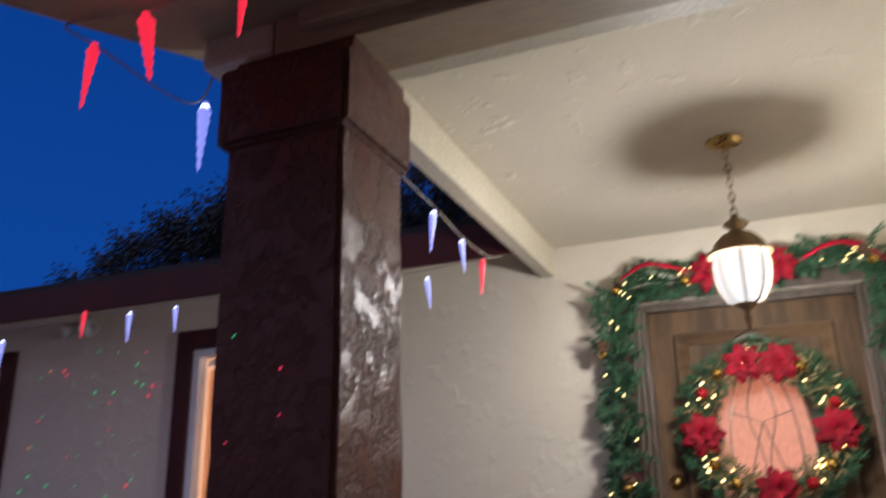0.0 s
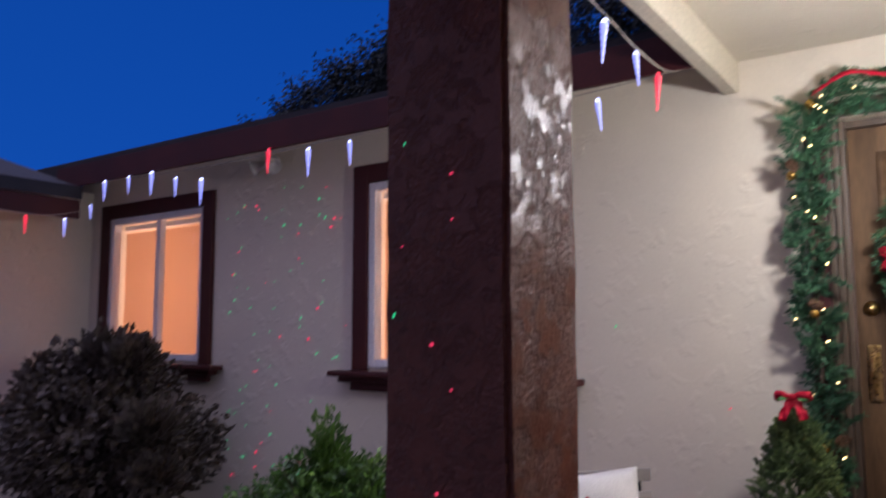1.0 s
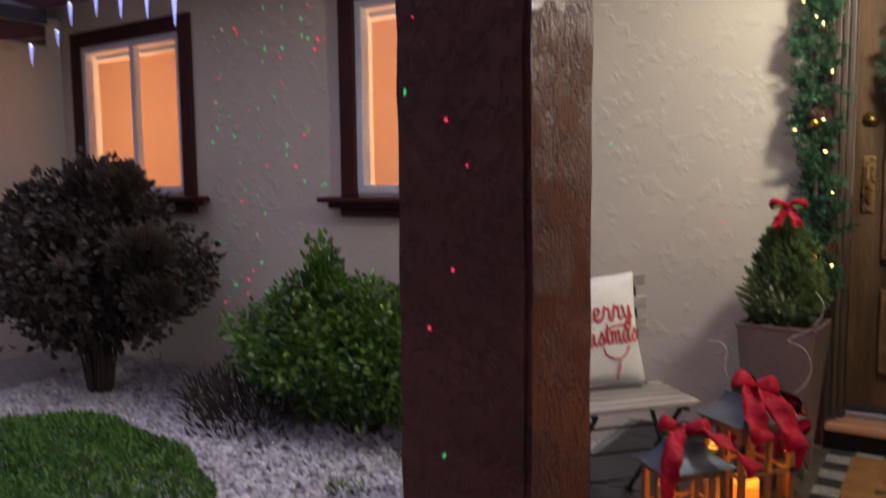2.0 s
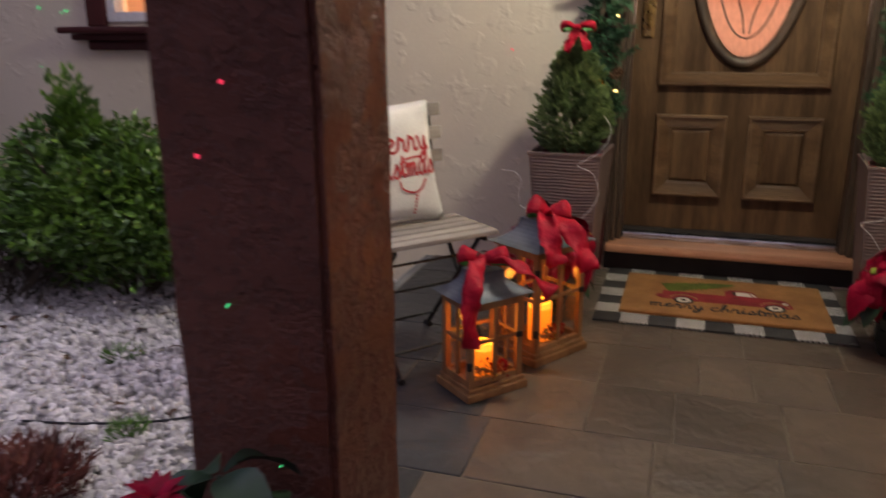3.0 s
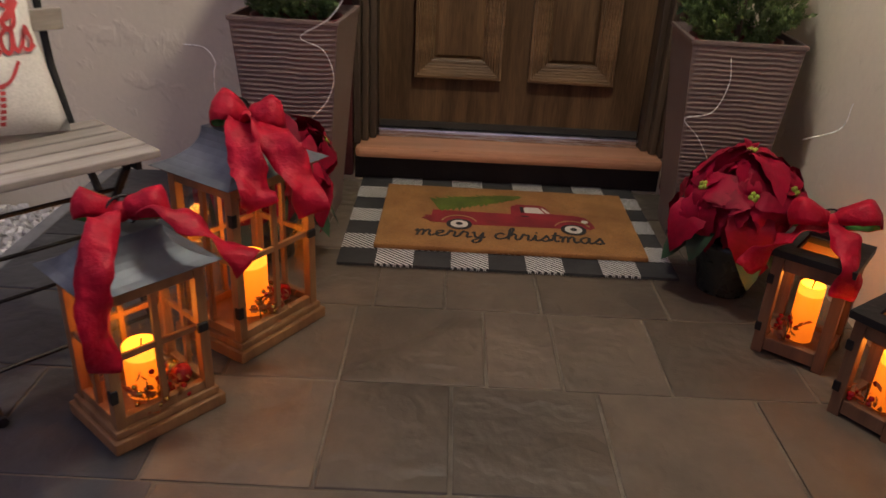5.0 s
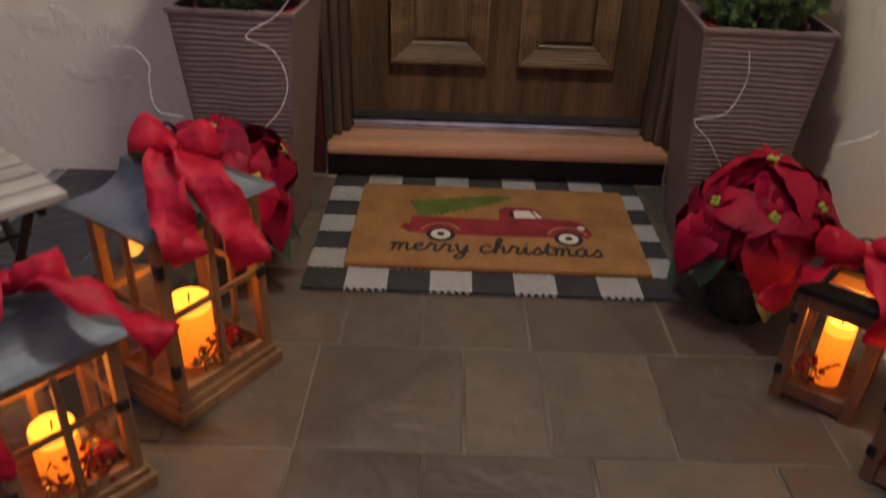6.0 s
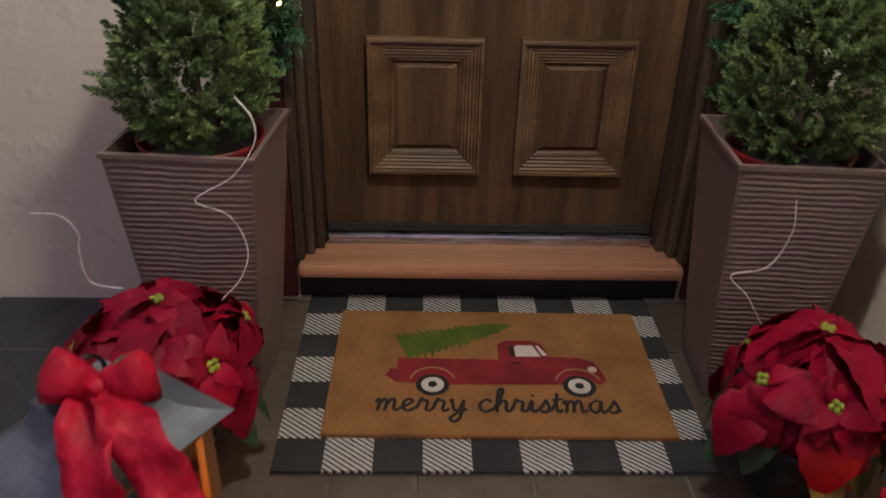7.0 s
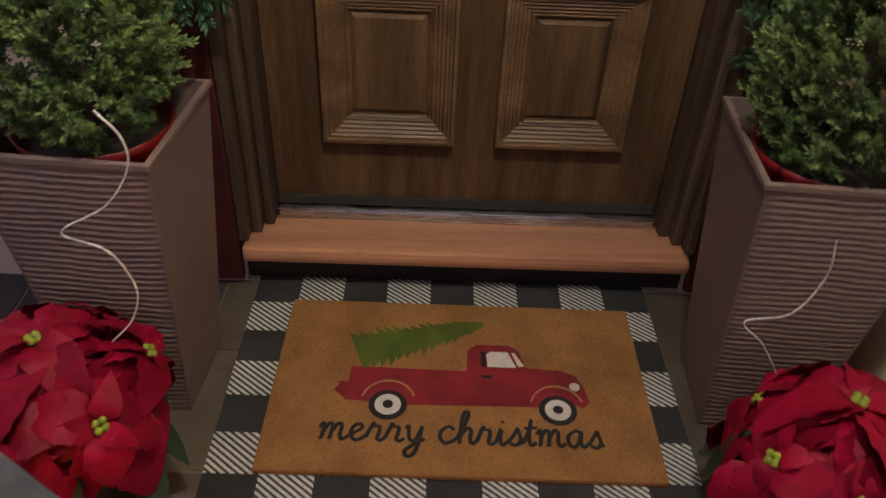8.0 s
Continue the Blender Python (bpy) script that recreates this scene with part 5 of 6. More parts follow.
def stripes():
    """Woven twill: diagonal dark and white ribs."""
    m = surface("twill_check", (0.60, 0.59, 0.57), (0.55, 0.54, 0.52), 12, 0.95, bump=0.4, fine=200, depth=0.002)
    nt = m.node_tree
    n, l = nt.nodes, nt.links
    wave = n.new("ShaderNodeTexWave")
    wave.wave_type, wave.bands_direction = "BANDS", "DIAGONAL"
    wave.inputs["Scale"].default_value, wave.inputs["Distortion"].default_value = 36, 0.3
    mp = n.new("ShaderNodeMapping")
    mp.inputs["Scale"].default_value = (1, 1.25, 0.0)
    l.new(n.new("ShaderNodeTexCoord").outputs["Object"], mp.inputs["Vector"])
    l.new(mp.outputs[0], wave.inputs["Vector"])
    r = ramp(nt, (0.05, 0.05, 0.05, 1), (1, 1, 1, 1), 0.38, 0.52)
    l.new(wave.outputs["Fac"], r.inputs["Fac"])
    mx = n.new("ShaderNodeMix")
    mx.data_type, mx.blend_type = "RGBA", "MULTIPLY"
    mx.inputs["Factor"].default_value = 1
    base = n["Principled BSDF"].inputs["Base Color"]
    l.new(base.links[0].from_socket, mx.inputs["A"])
    l.new(r.outputs["Color"], mx.inputs["B"])
    l.new(mx.outputs["Result"], base)
    return m


TWILL = stripes()


def rug():
    t = thing("checked_rug", pose(0, 0, 0), "black and white buffalo-check woven rug under the coir mat", "rug")
    x0, y0, sx, sy = -0.552, 3.060, 0.1032, 0.0952
    for j in range(7):
        for i in range(9):
            a, b = i % 2, j % 2
            mat = BLACKYARN if not a and not b else WHITEYARN if a and b else TWILL
            if 0 < i < 8 and 0 < j < 6 and not (j in (1, 5) or i in (1, 7)):
                continue
            part("check", box(x0 + i * sx, x0 + (i + 1) * sx - 0.0005, y0 + j * sy, y0 + (j + 1) * sy - 0.0005, 0.001, 0.008 + 0.0006 * ((i + j) % 2), 0.0), mat, t)
    part("backing", box(x0 + 2.05 * sx, x0 + 6.95 * sx, y0 + 2.05 * sy, y0 + 4.95 * sy, 0.001, 0.007), BLACKYARN, t)
    bm = bmesh.new()
    for k in range(186):
        x = x0 + 0.002 + k * 9 * sx / 186
        tube([(x, y0 + 0.002, 0.005), (x + 0.001 * math.sin(k * 3.1), y0 - 0.007 - 0.002 * math.sin(k * 1.7), 0.003)], 0.0013, 4, bm)
        tube([(x, y0 + 7 * sy - 0.002, 0.005), (x, y0 + 7 * sy + 0.004, 0.003)], 0.0013, 4, bm)
    tagged(part("fringe", bm, BLACKYARN, t), kind="stuff")
    return t


def door_mat():
    """A coir mat; its picture is laid on in thin pile layers. Local x across, y up the mat, seen from the porch side."""
    w, h = 0.772, 0.474
    t = thing("door_mat", pose(-0.461, 3.154, 0.0095, 0, 0, -0.6), "tan coir door mat with a red truck carrying a green tree", "door mat")
    bm = box(0, w, 0, h, 0, 0.014, 0.004)
    part("coir", bm, COIR, t)
    lay = Matrix(((1, 0, 0, 0), (0, 0, 1, 0), (0, 1, 0, 0.0142), (0, 0, 0, 1)))
    def up(z):
        return Matrix.Translation((0, 0, z)) @ lay
    def fx(x):
        return 0.239 + 0.972 * (x - 0.268)
    def fz(z):
        return 0.164 + 1.09 * (z - 0.158)
    # outlines in metres across and up the mat
    body = [(0.178, 0.168), (0.172, 0.176), (0.152, 0.190), (0.164, 0.205), (0.158, 0.212), (0.180, 0.212), (0.183, 0.252), (0.432, 0.248), (0.434, 0.305), (0.455, 0.322), (0.527, 0.322), (0.548, 0.308), (0.562, 0.262), (0.635, 0.258), (0.668, 0.246), (0.682, 0.215), (0.690, 0.180), (0.672, 0.165), (0.660, 0.172), (0.590, 0.165), (0.300, 0.160)]
    body = [(fx(x), fz(z)) for x, z in body]
    part("truck_print", prism(body, 0.0012, up(0)), MATRED, t, "red pickup truck")
    base, tip = Vector((0.172, 0.312)), Vector((0.440, 0.410))
    axis = tip - base
    side = Vector((-axis.y, axis.x)).normalized()
    rng = random.Random(4)
    upper, lower = [], []
    for k in range(15):
        f, thin = k / 15, (1 - k / 15) ** 0.55
        for edge, sign in ((upper, 1), (lower, -1)):
            reach = rng.uniform(0.85, 1.15) * thin
            edge.append(tuple(base + axis * (f - 0.035) + side * sign * 0.066 * reach))
            edge.append(tuple(base + axis * (f + 0.042) + side * sign * 0.040 * thin))
    tree = upper + [tuple(tip)] + lower[::-1]
    part("tree_print", prism(tree, 0.0011, up(0.0001)), MATGREEN, t, "green fir tree lying on the truck")
    part("window_print", prism([(0.443, 0.277), (0.441, 0.314), (0.451, 0.322), (0.488, 0.321), (0.504, 0.277)], 0.0008, up(0.0011)), MATWHITE, t, "white cab window")
    part("window_print", prism([(0.509, 0.280), (0.495, 0.321), (0.503, 0.319), (0.521, 0.282)], 0.0008, up(0.0011)), MATWHITE, t, "white windscreen")
    part("pillar_print", prism([(0.430, 0.277), (0.429, 0.322), (0.439, 0.322), (0.441, 0.277)], 0.0008, up(0.0011)), MATBLACK, t)
    part("handle_print", prism([(0.428, 0.245), (0.428, 0.252), (0.453, 0.252), (0.453, 0.245)], 0.0008, up(0.0011)), MATBLACK, t)
    for x in (0.239, 0.581):
        wh = part("wheel_print", disc(x, 0.164, 0.0385, 0.0012, up(0.0006)), MATBLACK, t, "black tyre with a white hub")
        part("hub_print", disc(x, 0.164, 0.0265, 0.0010, up(0.0016)), MATWHITE, wh)
        part("axle_print", disc(x, 0.164, 0.0105, 0.0009, up(0.0026), 14), MATBLACK, wh)
        part("arch_print", tube([(x + 0.055 * math.cos(a), 0.168 + 0.060 * math.sin(a), 0.0155) for a in [math.radians(k) for k in range(20, 165, 12)]], 0.0022, 5), MATTAN, t)
    part("headlight_print", disc(0.622, 0.228, 0.011, 0.0008, up(0.0011), 14), MATWHITE, t)
    lettering("lettering", "merry christmas", 0.552, 0.040, 0.0042, MATBLACK, t, pose(0.385, 0.074, 0.0148), 0.35)
    return t


rug()
door_mat()


# ---- garland round the door ----
def needles(points, ways, per, spread, rng):
    c, w = [], []
    for p, d in zip(points, ways):
        d = d / np.linalg.norm(d)
        for k in range(per):
            o = rng.normal(size=3)
            o -= d * o.dot(d)
            o /= np.linalg.norm(o)
            c.append(p + d * spread * k / per)
            w.append(d * rng.uniform(0.5, 0.95) + o * (1.0 - 0.45 * k / per))
    return c, w


BULBMESH = shared("bulb", lathe([(0, -0.007), (0.004, -0.005), (0.0052, 0), (0.003, 0.008), (0, 0.011)], 8), BULB)
BALLMESH = [shared("bauble", lathe([(0, -0.022), (0.011, -0.019), (0.019, -0.011), (0.022, 0), (0.019, 0.011), (0.011, 0.019), (0, 0.022)], 16), m) for m in (GOLD, REDBALL)]
FLOWERRED = surface("red_velvet_petals", (0.30, 0.004, 0.018), (0.19, 0.002, 0.010), 12, 0.7, bump=0.2, fine=80, depth=0.001, specular=0.2, spread=0.2)
PETAL = shared("petal", leaf_shape(0.085, 0.045, 0.25, 0.1), FLOWERRED)


def cone_mesh():
    bm = bmesh.new()
    for k in range(34):
        f = k / 34
        a, r = k * 2.4, 0.022 * math.sin(math.pi * (0.12 + 0.85 * f)) + 0.002
        box(-0.006, 0.006, 0.0, 0.012, -0.0015, 0.0015, 0, bm, pose(r * 0.55 * math.cos(a), r * 0.55 * math.sin(a), 0.055 * f, 0, 0, math.degrees(a) - 90) @ pose(0, 0, 0, 35, 0, 0))
    return shared("pine_cone", bm, CONE, False)


PINECONE = cone_mesh()


FERN = surface("beige_gold_fern", (0.42, 0.31, 0.14), (0.28, 0.20, 0.09), 10, 0.5, 0.2, bump=0, island=True)


def cloth_flower(t, m, size=1.0):
    for ring, (n, lift, s) in enumerate(((7, 6, 1.0), (6, 26, 0.85), (5, 50, 0.62))):
        for k in range(n):
            piece("petal", PETAL, t, m @ pose(0, 0, 0.004 * ring, 0, 0, 360 * k / n + 25 * ring) @ pose(0, 0, 0, 0, -lift, 0) @ Matrix.Scale(size * s, 4))
    piece("bud", BALLMESH[0], t, m @ pose(0, 0, 0.008) @ Matrix.Scale(0.35 * size, 4))


def garland():
    rng = np.random.default_rng(11)
    t = thing("door_garland", pose(0, 0, 0), "green pine garland with fairy lights and red ribbon round the door", "garland")
    path = smooth_path([(-0.60, 3.66, 0.72), (-0.63, 3.655, 1.05), (-0.645, 3.65, 1.5), (-0.64, 3.65, 1.95), (-0.635, 3.65, 2.24), (-0.50, 3.65, 2.335), (-0.2, 3.65, 2.31), (0.1, 3.65, 2.325), (0.38, 3.65, 2.35), (0.52, 3.65, 2.24), (0.535, 3.65, 1.9), (0.53, 3.65, 1.4), (0.52, 3.655, 0.95), (0.50, 3.66, 0.6)], 12)
    part("core", tube(path, 0.010, 6), BARK, t)
    pts, ways = [], []
    for i in range(len(path) - 1):
        a, b = path[i], path[i + 1]
        d = (b - a).normalized()
        for _ in range(max(1, int((b - a).length * 95))):       # clumps, each a spray of tips
            p = a.lerp(b, rng.uniform())
            o = Vector(rng.normal(size=3).tolist())
            o -= d * o.dot(d)
            o.normalize()
            if o.y > 0.35:
                o.y = -o.y
            hub = p + o * (rng.uniform(0.0, 0.060) if p.z < 2.2 else rng.uniform(0.0, 0.045))
            for _ in range(5):
                w = (o * rng.uniform(0.3, 1.0) + d * rng.uniform(-0.8, 0.8) + Vector(rng.normal(size=3).tolist()) * 0.35)
                q = hub + w * 0.012
                q.y = min(q.y, 3.70)
                pts.append(np.array(q))
                ways.append(np.array(w))
    for k in range(46):                                     # longer sprigs that break the outline
        p = path[int(rng.uniform(1, len(path) - 1))]
        o = Vector((rng.choice((-1, 1)) * rng.uniform(0.4, 1), -rng.uniform(0.1, 0.8), rng.uniform(-0.5, 0.9))).normalized()
        for j in range(4):
            pts.append(np.array(p + o * (0.05 + 0.022 * j)))
            ways.append(np.array(o))
    c, w = needles(pts, ways, 20, 0.050, rng)
    leaf_cloud("needles", c, w, 0.024, 0.0068, GARLAND, t)
    for k in range(46):
        p = path[int(rng.uniform(2, len(path) - 2))]
        piece("bulb", BULBMESH, t, pose(p.x + rng.uniform(-0.075, 0.075), p.y - rng.uniform(0.055, 0.095), p.z + rng.uniform(-0.05, 0.05), *rng.uniform(0, 360, 3)) @ Matrix.Scale(0.8, 4))
    for k in range(9):
        p = path[6 + k * 16]
        piece("pine_cone", PINECONE, t, pose(p.x + rng.uniform(-0.05, 0.05), p.y - 0.085, p.z, 60, 0, rng.uniform(0, 360)))
        piece("bauble", BALLMESH[0], t, pose(p.x + rng.uniform(-0.06, 0.02), p.y - 0.08, p.z - 0.02))
    rib = smooth_path([(-0.60, 3.57, 2.33), (-0.47, 3.555, 2.39), (-0.36, 3.56, 2.37), (-0.28, 3.565, 2.34)], 10)
    cloth("ribbon", strip(rib, [Vector((0, 0.006, 0.011))] * len(rib)), t, None, "sheer red ribbon")
    rib = smooth_path([(0.20, 3.565, 2.34), (0.32, 3.555, 2.385), (0.44, 3.56, 2.36), (0.53, 3.57, 2.27)], 10)
    cloth("ribbon", strip(rib, [Vector((0, 0.006, 0.011))] * len(rib)), t, None, "sheer red ribbon")
    for x in (-0.19, 0.09):
        cloth_flower(t, pose(x, 3.565, 2.325, 90, 0, 0), 1.1)
    return t


def wreath():
    rng = np.random.default_rng(12)
    cx, cz, y = -0.040, 1.655, 3.745
    t = thing("door_wreath", pose(cx, y, cz), "large green wreath with red flowers and gold baubles on the door", "wreath")
    part("ring", tube([(0.275 * math.cos(a * math.tau / 48), 0, 0.275 * math.sin(a * math.tau / 48)) for a in range(49)], 0.014, 6), BARK, t)
    pts, ways = [], []
    for _ in range(1150):
        a = rng.uniform(0, math.tau)
        r = 0.275 + rng.uniform(-0.055, 0.075)
        pts.append(np.array([r * math.cos(a), -rng.uniform(0.0, 0.06), r * math.sin(a)]))
        s = 1 if rng.uniform() < 0.72 else -0.6
        ways.append(np.array([s * math.cos(a) - 0.8 * math.sin(a), -rng.uniform(0.05, 0.6), s * math.sin(a) + 0.8 * math.cos(a)]))
    c, w = needles(pts, ways, 18, 0.046, rng)
    leaf_cloud("needles", c, w, 0.028, 0.0045, GARLAND, t)
    gl = [rng.uniform(0, math.tau) for _ in range(620)]
    leaf_cloud("gold_fern", [(rr * math.cos(a), -0.072, rr * math.sin(a)) for a, rr in zip(gl, rng.uniform(0.21, 0.33, len(gl)))], [(rng.uniform(-1, 1), -0.4, rng.uniform(-1, 1)) for _ in gl], 0.050, 0.0075, FERN, t, 0.2, "beige gold fern sprays")
    for deg, s in ((103, 1.1), (72, 1.1), (187, 1.2), (352, 1.2), (272, 1.15)):
        a = radians(deg)
        cloth_flower(t, pose(0.27 * math.cos(a), -0.085, 0.27 * math.sin(a), 90, 0, 0), s)
    for k, deg in enumerate((15, 55, 128, 150, 215, 238, 300, 322)):
        a = radians(deg)
        piece("bauble", BALLMESH[0 if k % 3 else 1], t, pose(0.285 * math.cos(a), -0.095, 0.285 * math.sin(a)) @ Matrix.Scale(1.15, 4))
    for k in range(34):
        a = rng.uniform(0, math.tau)
        piece("bulb", BULBMESH, t, pose((0.275 + rng.uniform(-0.06, 0.06)) * math.cos(a), -0.09, (0.275 + rng.uniform(-0.06, 0.06)) * math.sin(a), *rng.uniform(0, 360, 3)))
    return t


garland()
wreath()

# ---- silver curled twigs stuck in the planters ----
SILVER = surface("silver_wire", (0.85, 0.84, 0.82), None, 30, 0.3, 0.3, bump=0.05)


def curl(points):
    t = thing("curled_twig", pose(0, 0, 0), "thin curled silver wire twig rising beside a planter", "decoration", "curled silver twigs")
    part("wire", tube(smooth_path(points, 8), 0.0015, 5), SILVER, t)
    return t


curl([(-0.552, 3.106, 0.774), (-0.527, 3.106, 0.737), (-0.529, 3.106, 0.693), (-0.57, 3.106, 0.635), (-0.638, 3.106, 0.59), (-0.583, 3.106, 0.561), (-0.558, 3.106, 0.497), (-0.575, 3.106, 0.437), (-0.614, 3.106, 0.39)])
curl([(0.427, 3.154, 0.583), (0.435, 3.154, 0.516), (0.406, 3.154, 0.443), (0.34, 3.154, 0.423), (0.382, 3.154, 0.376), (0.429, 3.154, 0.303)])
curl([(-0.928, 3.118, 0.556), (-0.878, 3.118, 0.551), (-0.854, 3.118, 0.516), (-0.86, 3.118, 0.485), (-0.853, 3.118, 0.419), (-0.796, 3.118, 0.403)])
curl([(0.704, 3.049, 0.509), (0.689, 3.049, 0.446), (0.605, 3.049, 0.414)])

# ---- icicle lights ----
ICEWHITE = glowing("cool_white_icicle", (0.36, 0.38, 1.0), 0.85, (0.6, 0.6, 0.75))
ICERED = glowing("red_icicle", (1.0, 0.02, 0.05), 1.0, (0.6, 0.1, 0.1))
ICETIP = glowing("icicle_bulb", (0.8, 0.82, 1.0), 4)
WIRE = surface("pale_cable", (0.40, 0.36, 0.30), None, 20, 0.5, bump=0.1)


def icicle_mesh(mat, length=0.145):
    prof = [(0.0, 0.012), (0.007, 0.010), (0.008, 0.0)]
    for k in range(1, 13):
        f = k / 12
        prof.append((0.0125 * (1 - f) + 0.002 + (0.0018 if k % 2 else -0.0006), -length * f))
    prof.append((0, -length - 0.004))
    return shared("icicle", lathe(prof, 10), mat)


ICICLES = {"w": icicle_mesh(ICEWHITE), "r": icicle_mesh(ICERED)}
TIP = shared("icicle_bulb", lathe([(0, 0.006), (0.008, 0.004), (0.0105, -0.004), (0.0095, -0.016), (0, -0.018)], 10), ICETIP)


def icicle_string(label, wire, drops):
    t = thing("icicle_light_string", pose(0, 0, 0), label, "string light", "icicle light strings")
    part("wire", tube(smooth_path(wire, 6), 0.0028, 5), WIRE, t)
    for x, y, z, kind, lean, size in drops:
        m = pose(x, y, z, lean * 0.5, lean, 0) @ Matrix.Scale(size, 4)
        piece("icicle", ICICLES[kind], t, m)
        if kind == "w":
            piece("bulb", TIP, t, m)
    return t


icicle_string("white and red icicle lights along the house eave", [(-1.12, 3.25, 2.43), (-1.8, 3.25, 2.40), (-2.92, 3.25, 2.42), (-4.2, 3.25, 2.40), (-5.35, 3.25, 2.43)],
              [(-5.32, 3.25, 2.43, "w", 3, 1.0), (-5.02, 3.25, 2.43, "w", -2, 0.85), (-4.75, 3.25, 2.43, "w", 4, 1.1), (-4.48, 3.25, 2.36, "w", -2, 0.9), (-4.21, 3.25, 2.32, "w", 2, 1.15),
               (-3.576, 3.25, 2.43, "r", 8, 1.0), (-3.24, 3.25, 2.39, "w", 0, 1.1), (-2.92, 3.25, 2.39, "w", -5, 0.95), (-1.425, 3.23, 2.36, "w", -8, 1.0)])
icicle_string("white icicle lights along the porch's side beam", [(-1.02, 1.70, 2.40), (-1.02, 2.35, 2.36), (-1.02, 2.62, 2.33), (-1.02, 2.92, 2.335), (-1.05, 3.22, 2.42)],
              [(-1.02, 2.05, 2.37, "w", -3, 0.9), (-1.02, 2.348, 2.335, "w", 6, 0.95), (-1.02, 2.623, 2.31, "w", -5, 0.85), (-1.02, 2.856, 2.295, "r", 4, 0.95)])
icicle_string("red and white icicle lights along the porch roof edge", [(-0.904, 1.1, 2.405), (-1.03, 1.09, 2.40), (-1.154, 1.1, 2.40), (-1.335, 1.06, 2.395), (-1.30, 1.11, 2.36), (-1.30, 1.42, 2.37), (-1.2, 1.40, 2.46)],
              [(-1.30, 1.105, 2.355, "r", 16, 0.95), (-1.154, 1.1, 2.385, "r", -18, 1.3), (-1.28, 1.45, 2.37, "w", 3, 1.2), (-0.902, 1.1, 2.395, "r", 6, 0.8)])
icicle_string("white icicle lights along the wing eave", [(-5.68, 2.6, 2.19), (-5.68, 3.0, 2.18), (-5.68, 3.30, 2.25)],
              [(-5.68, 2.87, 2.16, "r", 2, 0.9), (-5.68, 3.16, 2.17, "w", 0, 0.95), (-5.68, 3.36, 2.30, "w", -14, 0.8)])

# ---- twin flood light on the wall ----
FLOODWHITE = surface("white_fixture_paint", (0.62, 0.60, 0.58), (0.5, 0.48, 0.46), 10, 0.5, bump=0.1)


def flood():
    t = thing("flood_light", pose(-4.03, WALL, 2.485), "white twin-head flood light on the house wall, switched off", "lamp")
    part("plate", lathe([(0, 0), (0.055, 0), (0.052, 0.02), (0.02, 0.03), (0, 0.032)], 20, None, pose(0, 0, 0, 90, 0, 0)), FLOODWHITE, t, smooth=True)
    for s in (-1, 1):
        part("head", lathe([(0.018, 0), (0.026, 0.02), (0.030, 0.06), (0.055, 0.11), (0.057, 0.12), (0.05, 0.118), (0.028, 0.08), (0, 0.07)], 18, None, pose(s * 0.035, -0.03, 0, 112, 0, s * 42)), FLOODWHITE, t, smooth=True)
    return t


flood()


# ---- garden ----
BED = -0.165


def gravel():
    rng = np.random.default_rng(21)
    t = (1 + 5 ** 0.5) / 2
    base = np.array([(-1, t, 0), (1, t, 0), (-1, -t, 0), (1, -t, 0), (0, -1, t), (0, 1, t), (0, -1, -t), (0, 1, -t), (t, 0, -1), (t, 0, 1), (-t, 0, -1), (-t, 0, 1)]) / 1.902
    tri = np.array([(0, 11, 5), (0, 5, 1), (0, 1, 7), (0, 7, 10), (0, 10, 11), (1, 5, 9), (5, 11, 4), (11, 10, 2), (10, 7, 6), (7, 1, 8), (3, 9, 4), (3, 4, 2), (3, 2, 6), (3, 6, 8), (3, 8, 9), (4, 9, 5), (2, 4, 11), (6, 2, 10), (8, 6, 7), (9, 8, 1)])
    n = 24000
    x, y = rng.uniform(-5.3, -1.44, n), rng.uniform(0.85, 3.70, n)
    s = rng.uniform(0.010, 0.021, n)
    q = rng.normal(size=(n, 4))
    q /= np.linalg.norm(q, axis=1, keepdims=True)
    w_, x_, y_, z_ = q.T
    rot = np.stack([1 - 2 * (y_ * y_ + z_ * z_), 2 * (x_ * y_ - z_ * w_), 2 * (x_ * z_ + y_ * w_), 2 * (x_ * y_ + z_ * w_), 1 - 2 * (x_ * x_ + z_ * z_), 2 * (y_ * z_ - x_ * w_), 2 * (x_ * z_ - y_ * w_), 2 * (y_ * z_ + x_ * w_), 1 - 2 * (x_ * x_ + y_ * y_)], 1).reshape(n, 3, 3)
    shape = base[None] * rng.uniform(0.75, 1.2, (n, 12, 1)) * np.stack([rng.uniform(0.9, 1.5, n), rng.uniform(0.7, 1.1, n), rng.uniform(0.5, 0.8, n)], 1)[:, None]
    v = np.einsum("nij,nkj->nki", rot, shape) * s[:, None, None]
    v += np.stack([x, y, BED + rng.uniform(-0.006, 0.012, n)], 1)[:, None]
    f = (np.arange(n)[:, None, None] * 12 + tri[None]).reshape(-1, 3)
    me = bpy.data.meshes.new("gravel")
    me.from_pydata(v.reshape(-1, 3).tolist(), [], f.tolist())
    me.materials.append(STONE)
    return tagged(new("gravel", me), "loose white decorative gravel over the garden bed", "gravel", kind="stuff")


gravel()
GRAVELBED = surface("packed_pale_grit", (0.36, 0.345, 0.335), (0.24, 0.23, 0.22), 30, 0.9, bump=0.6, fine=90, depth=0.006)
setting(part("ground_bed", box(-6.23, -1.41, -3.0, WALL - 0.003, -0.4, BED - 0.008), GRAVELBED), "pale gritty bed under the gravel", "ground")
setting(part("kerb", box(-1.445, -1.402, -1.28, WALL - 0.003, -0.3, -0.004, 0.006), SLATESTONE), "grey stone edge of the porch floor", "kerb")


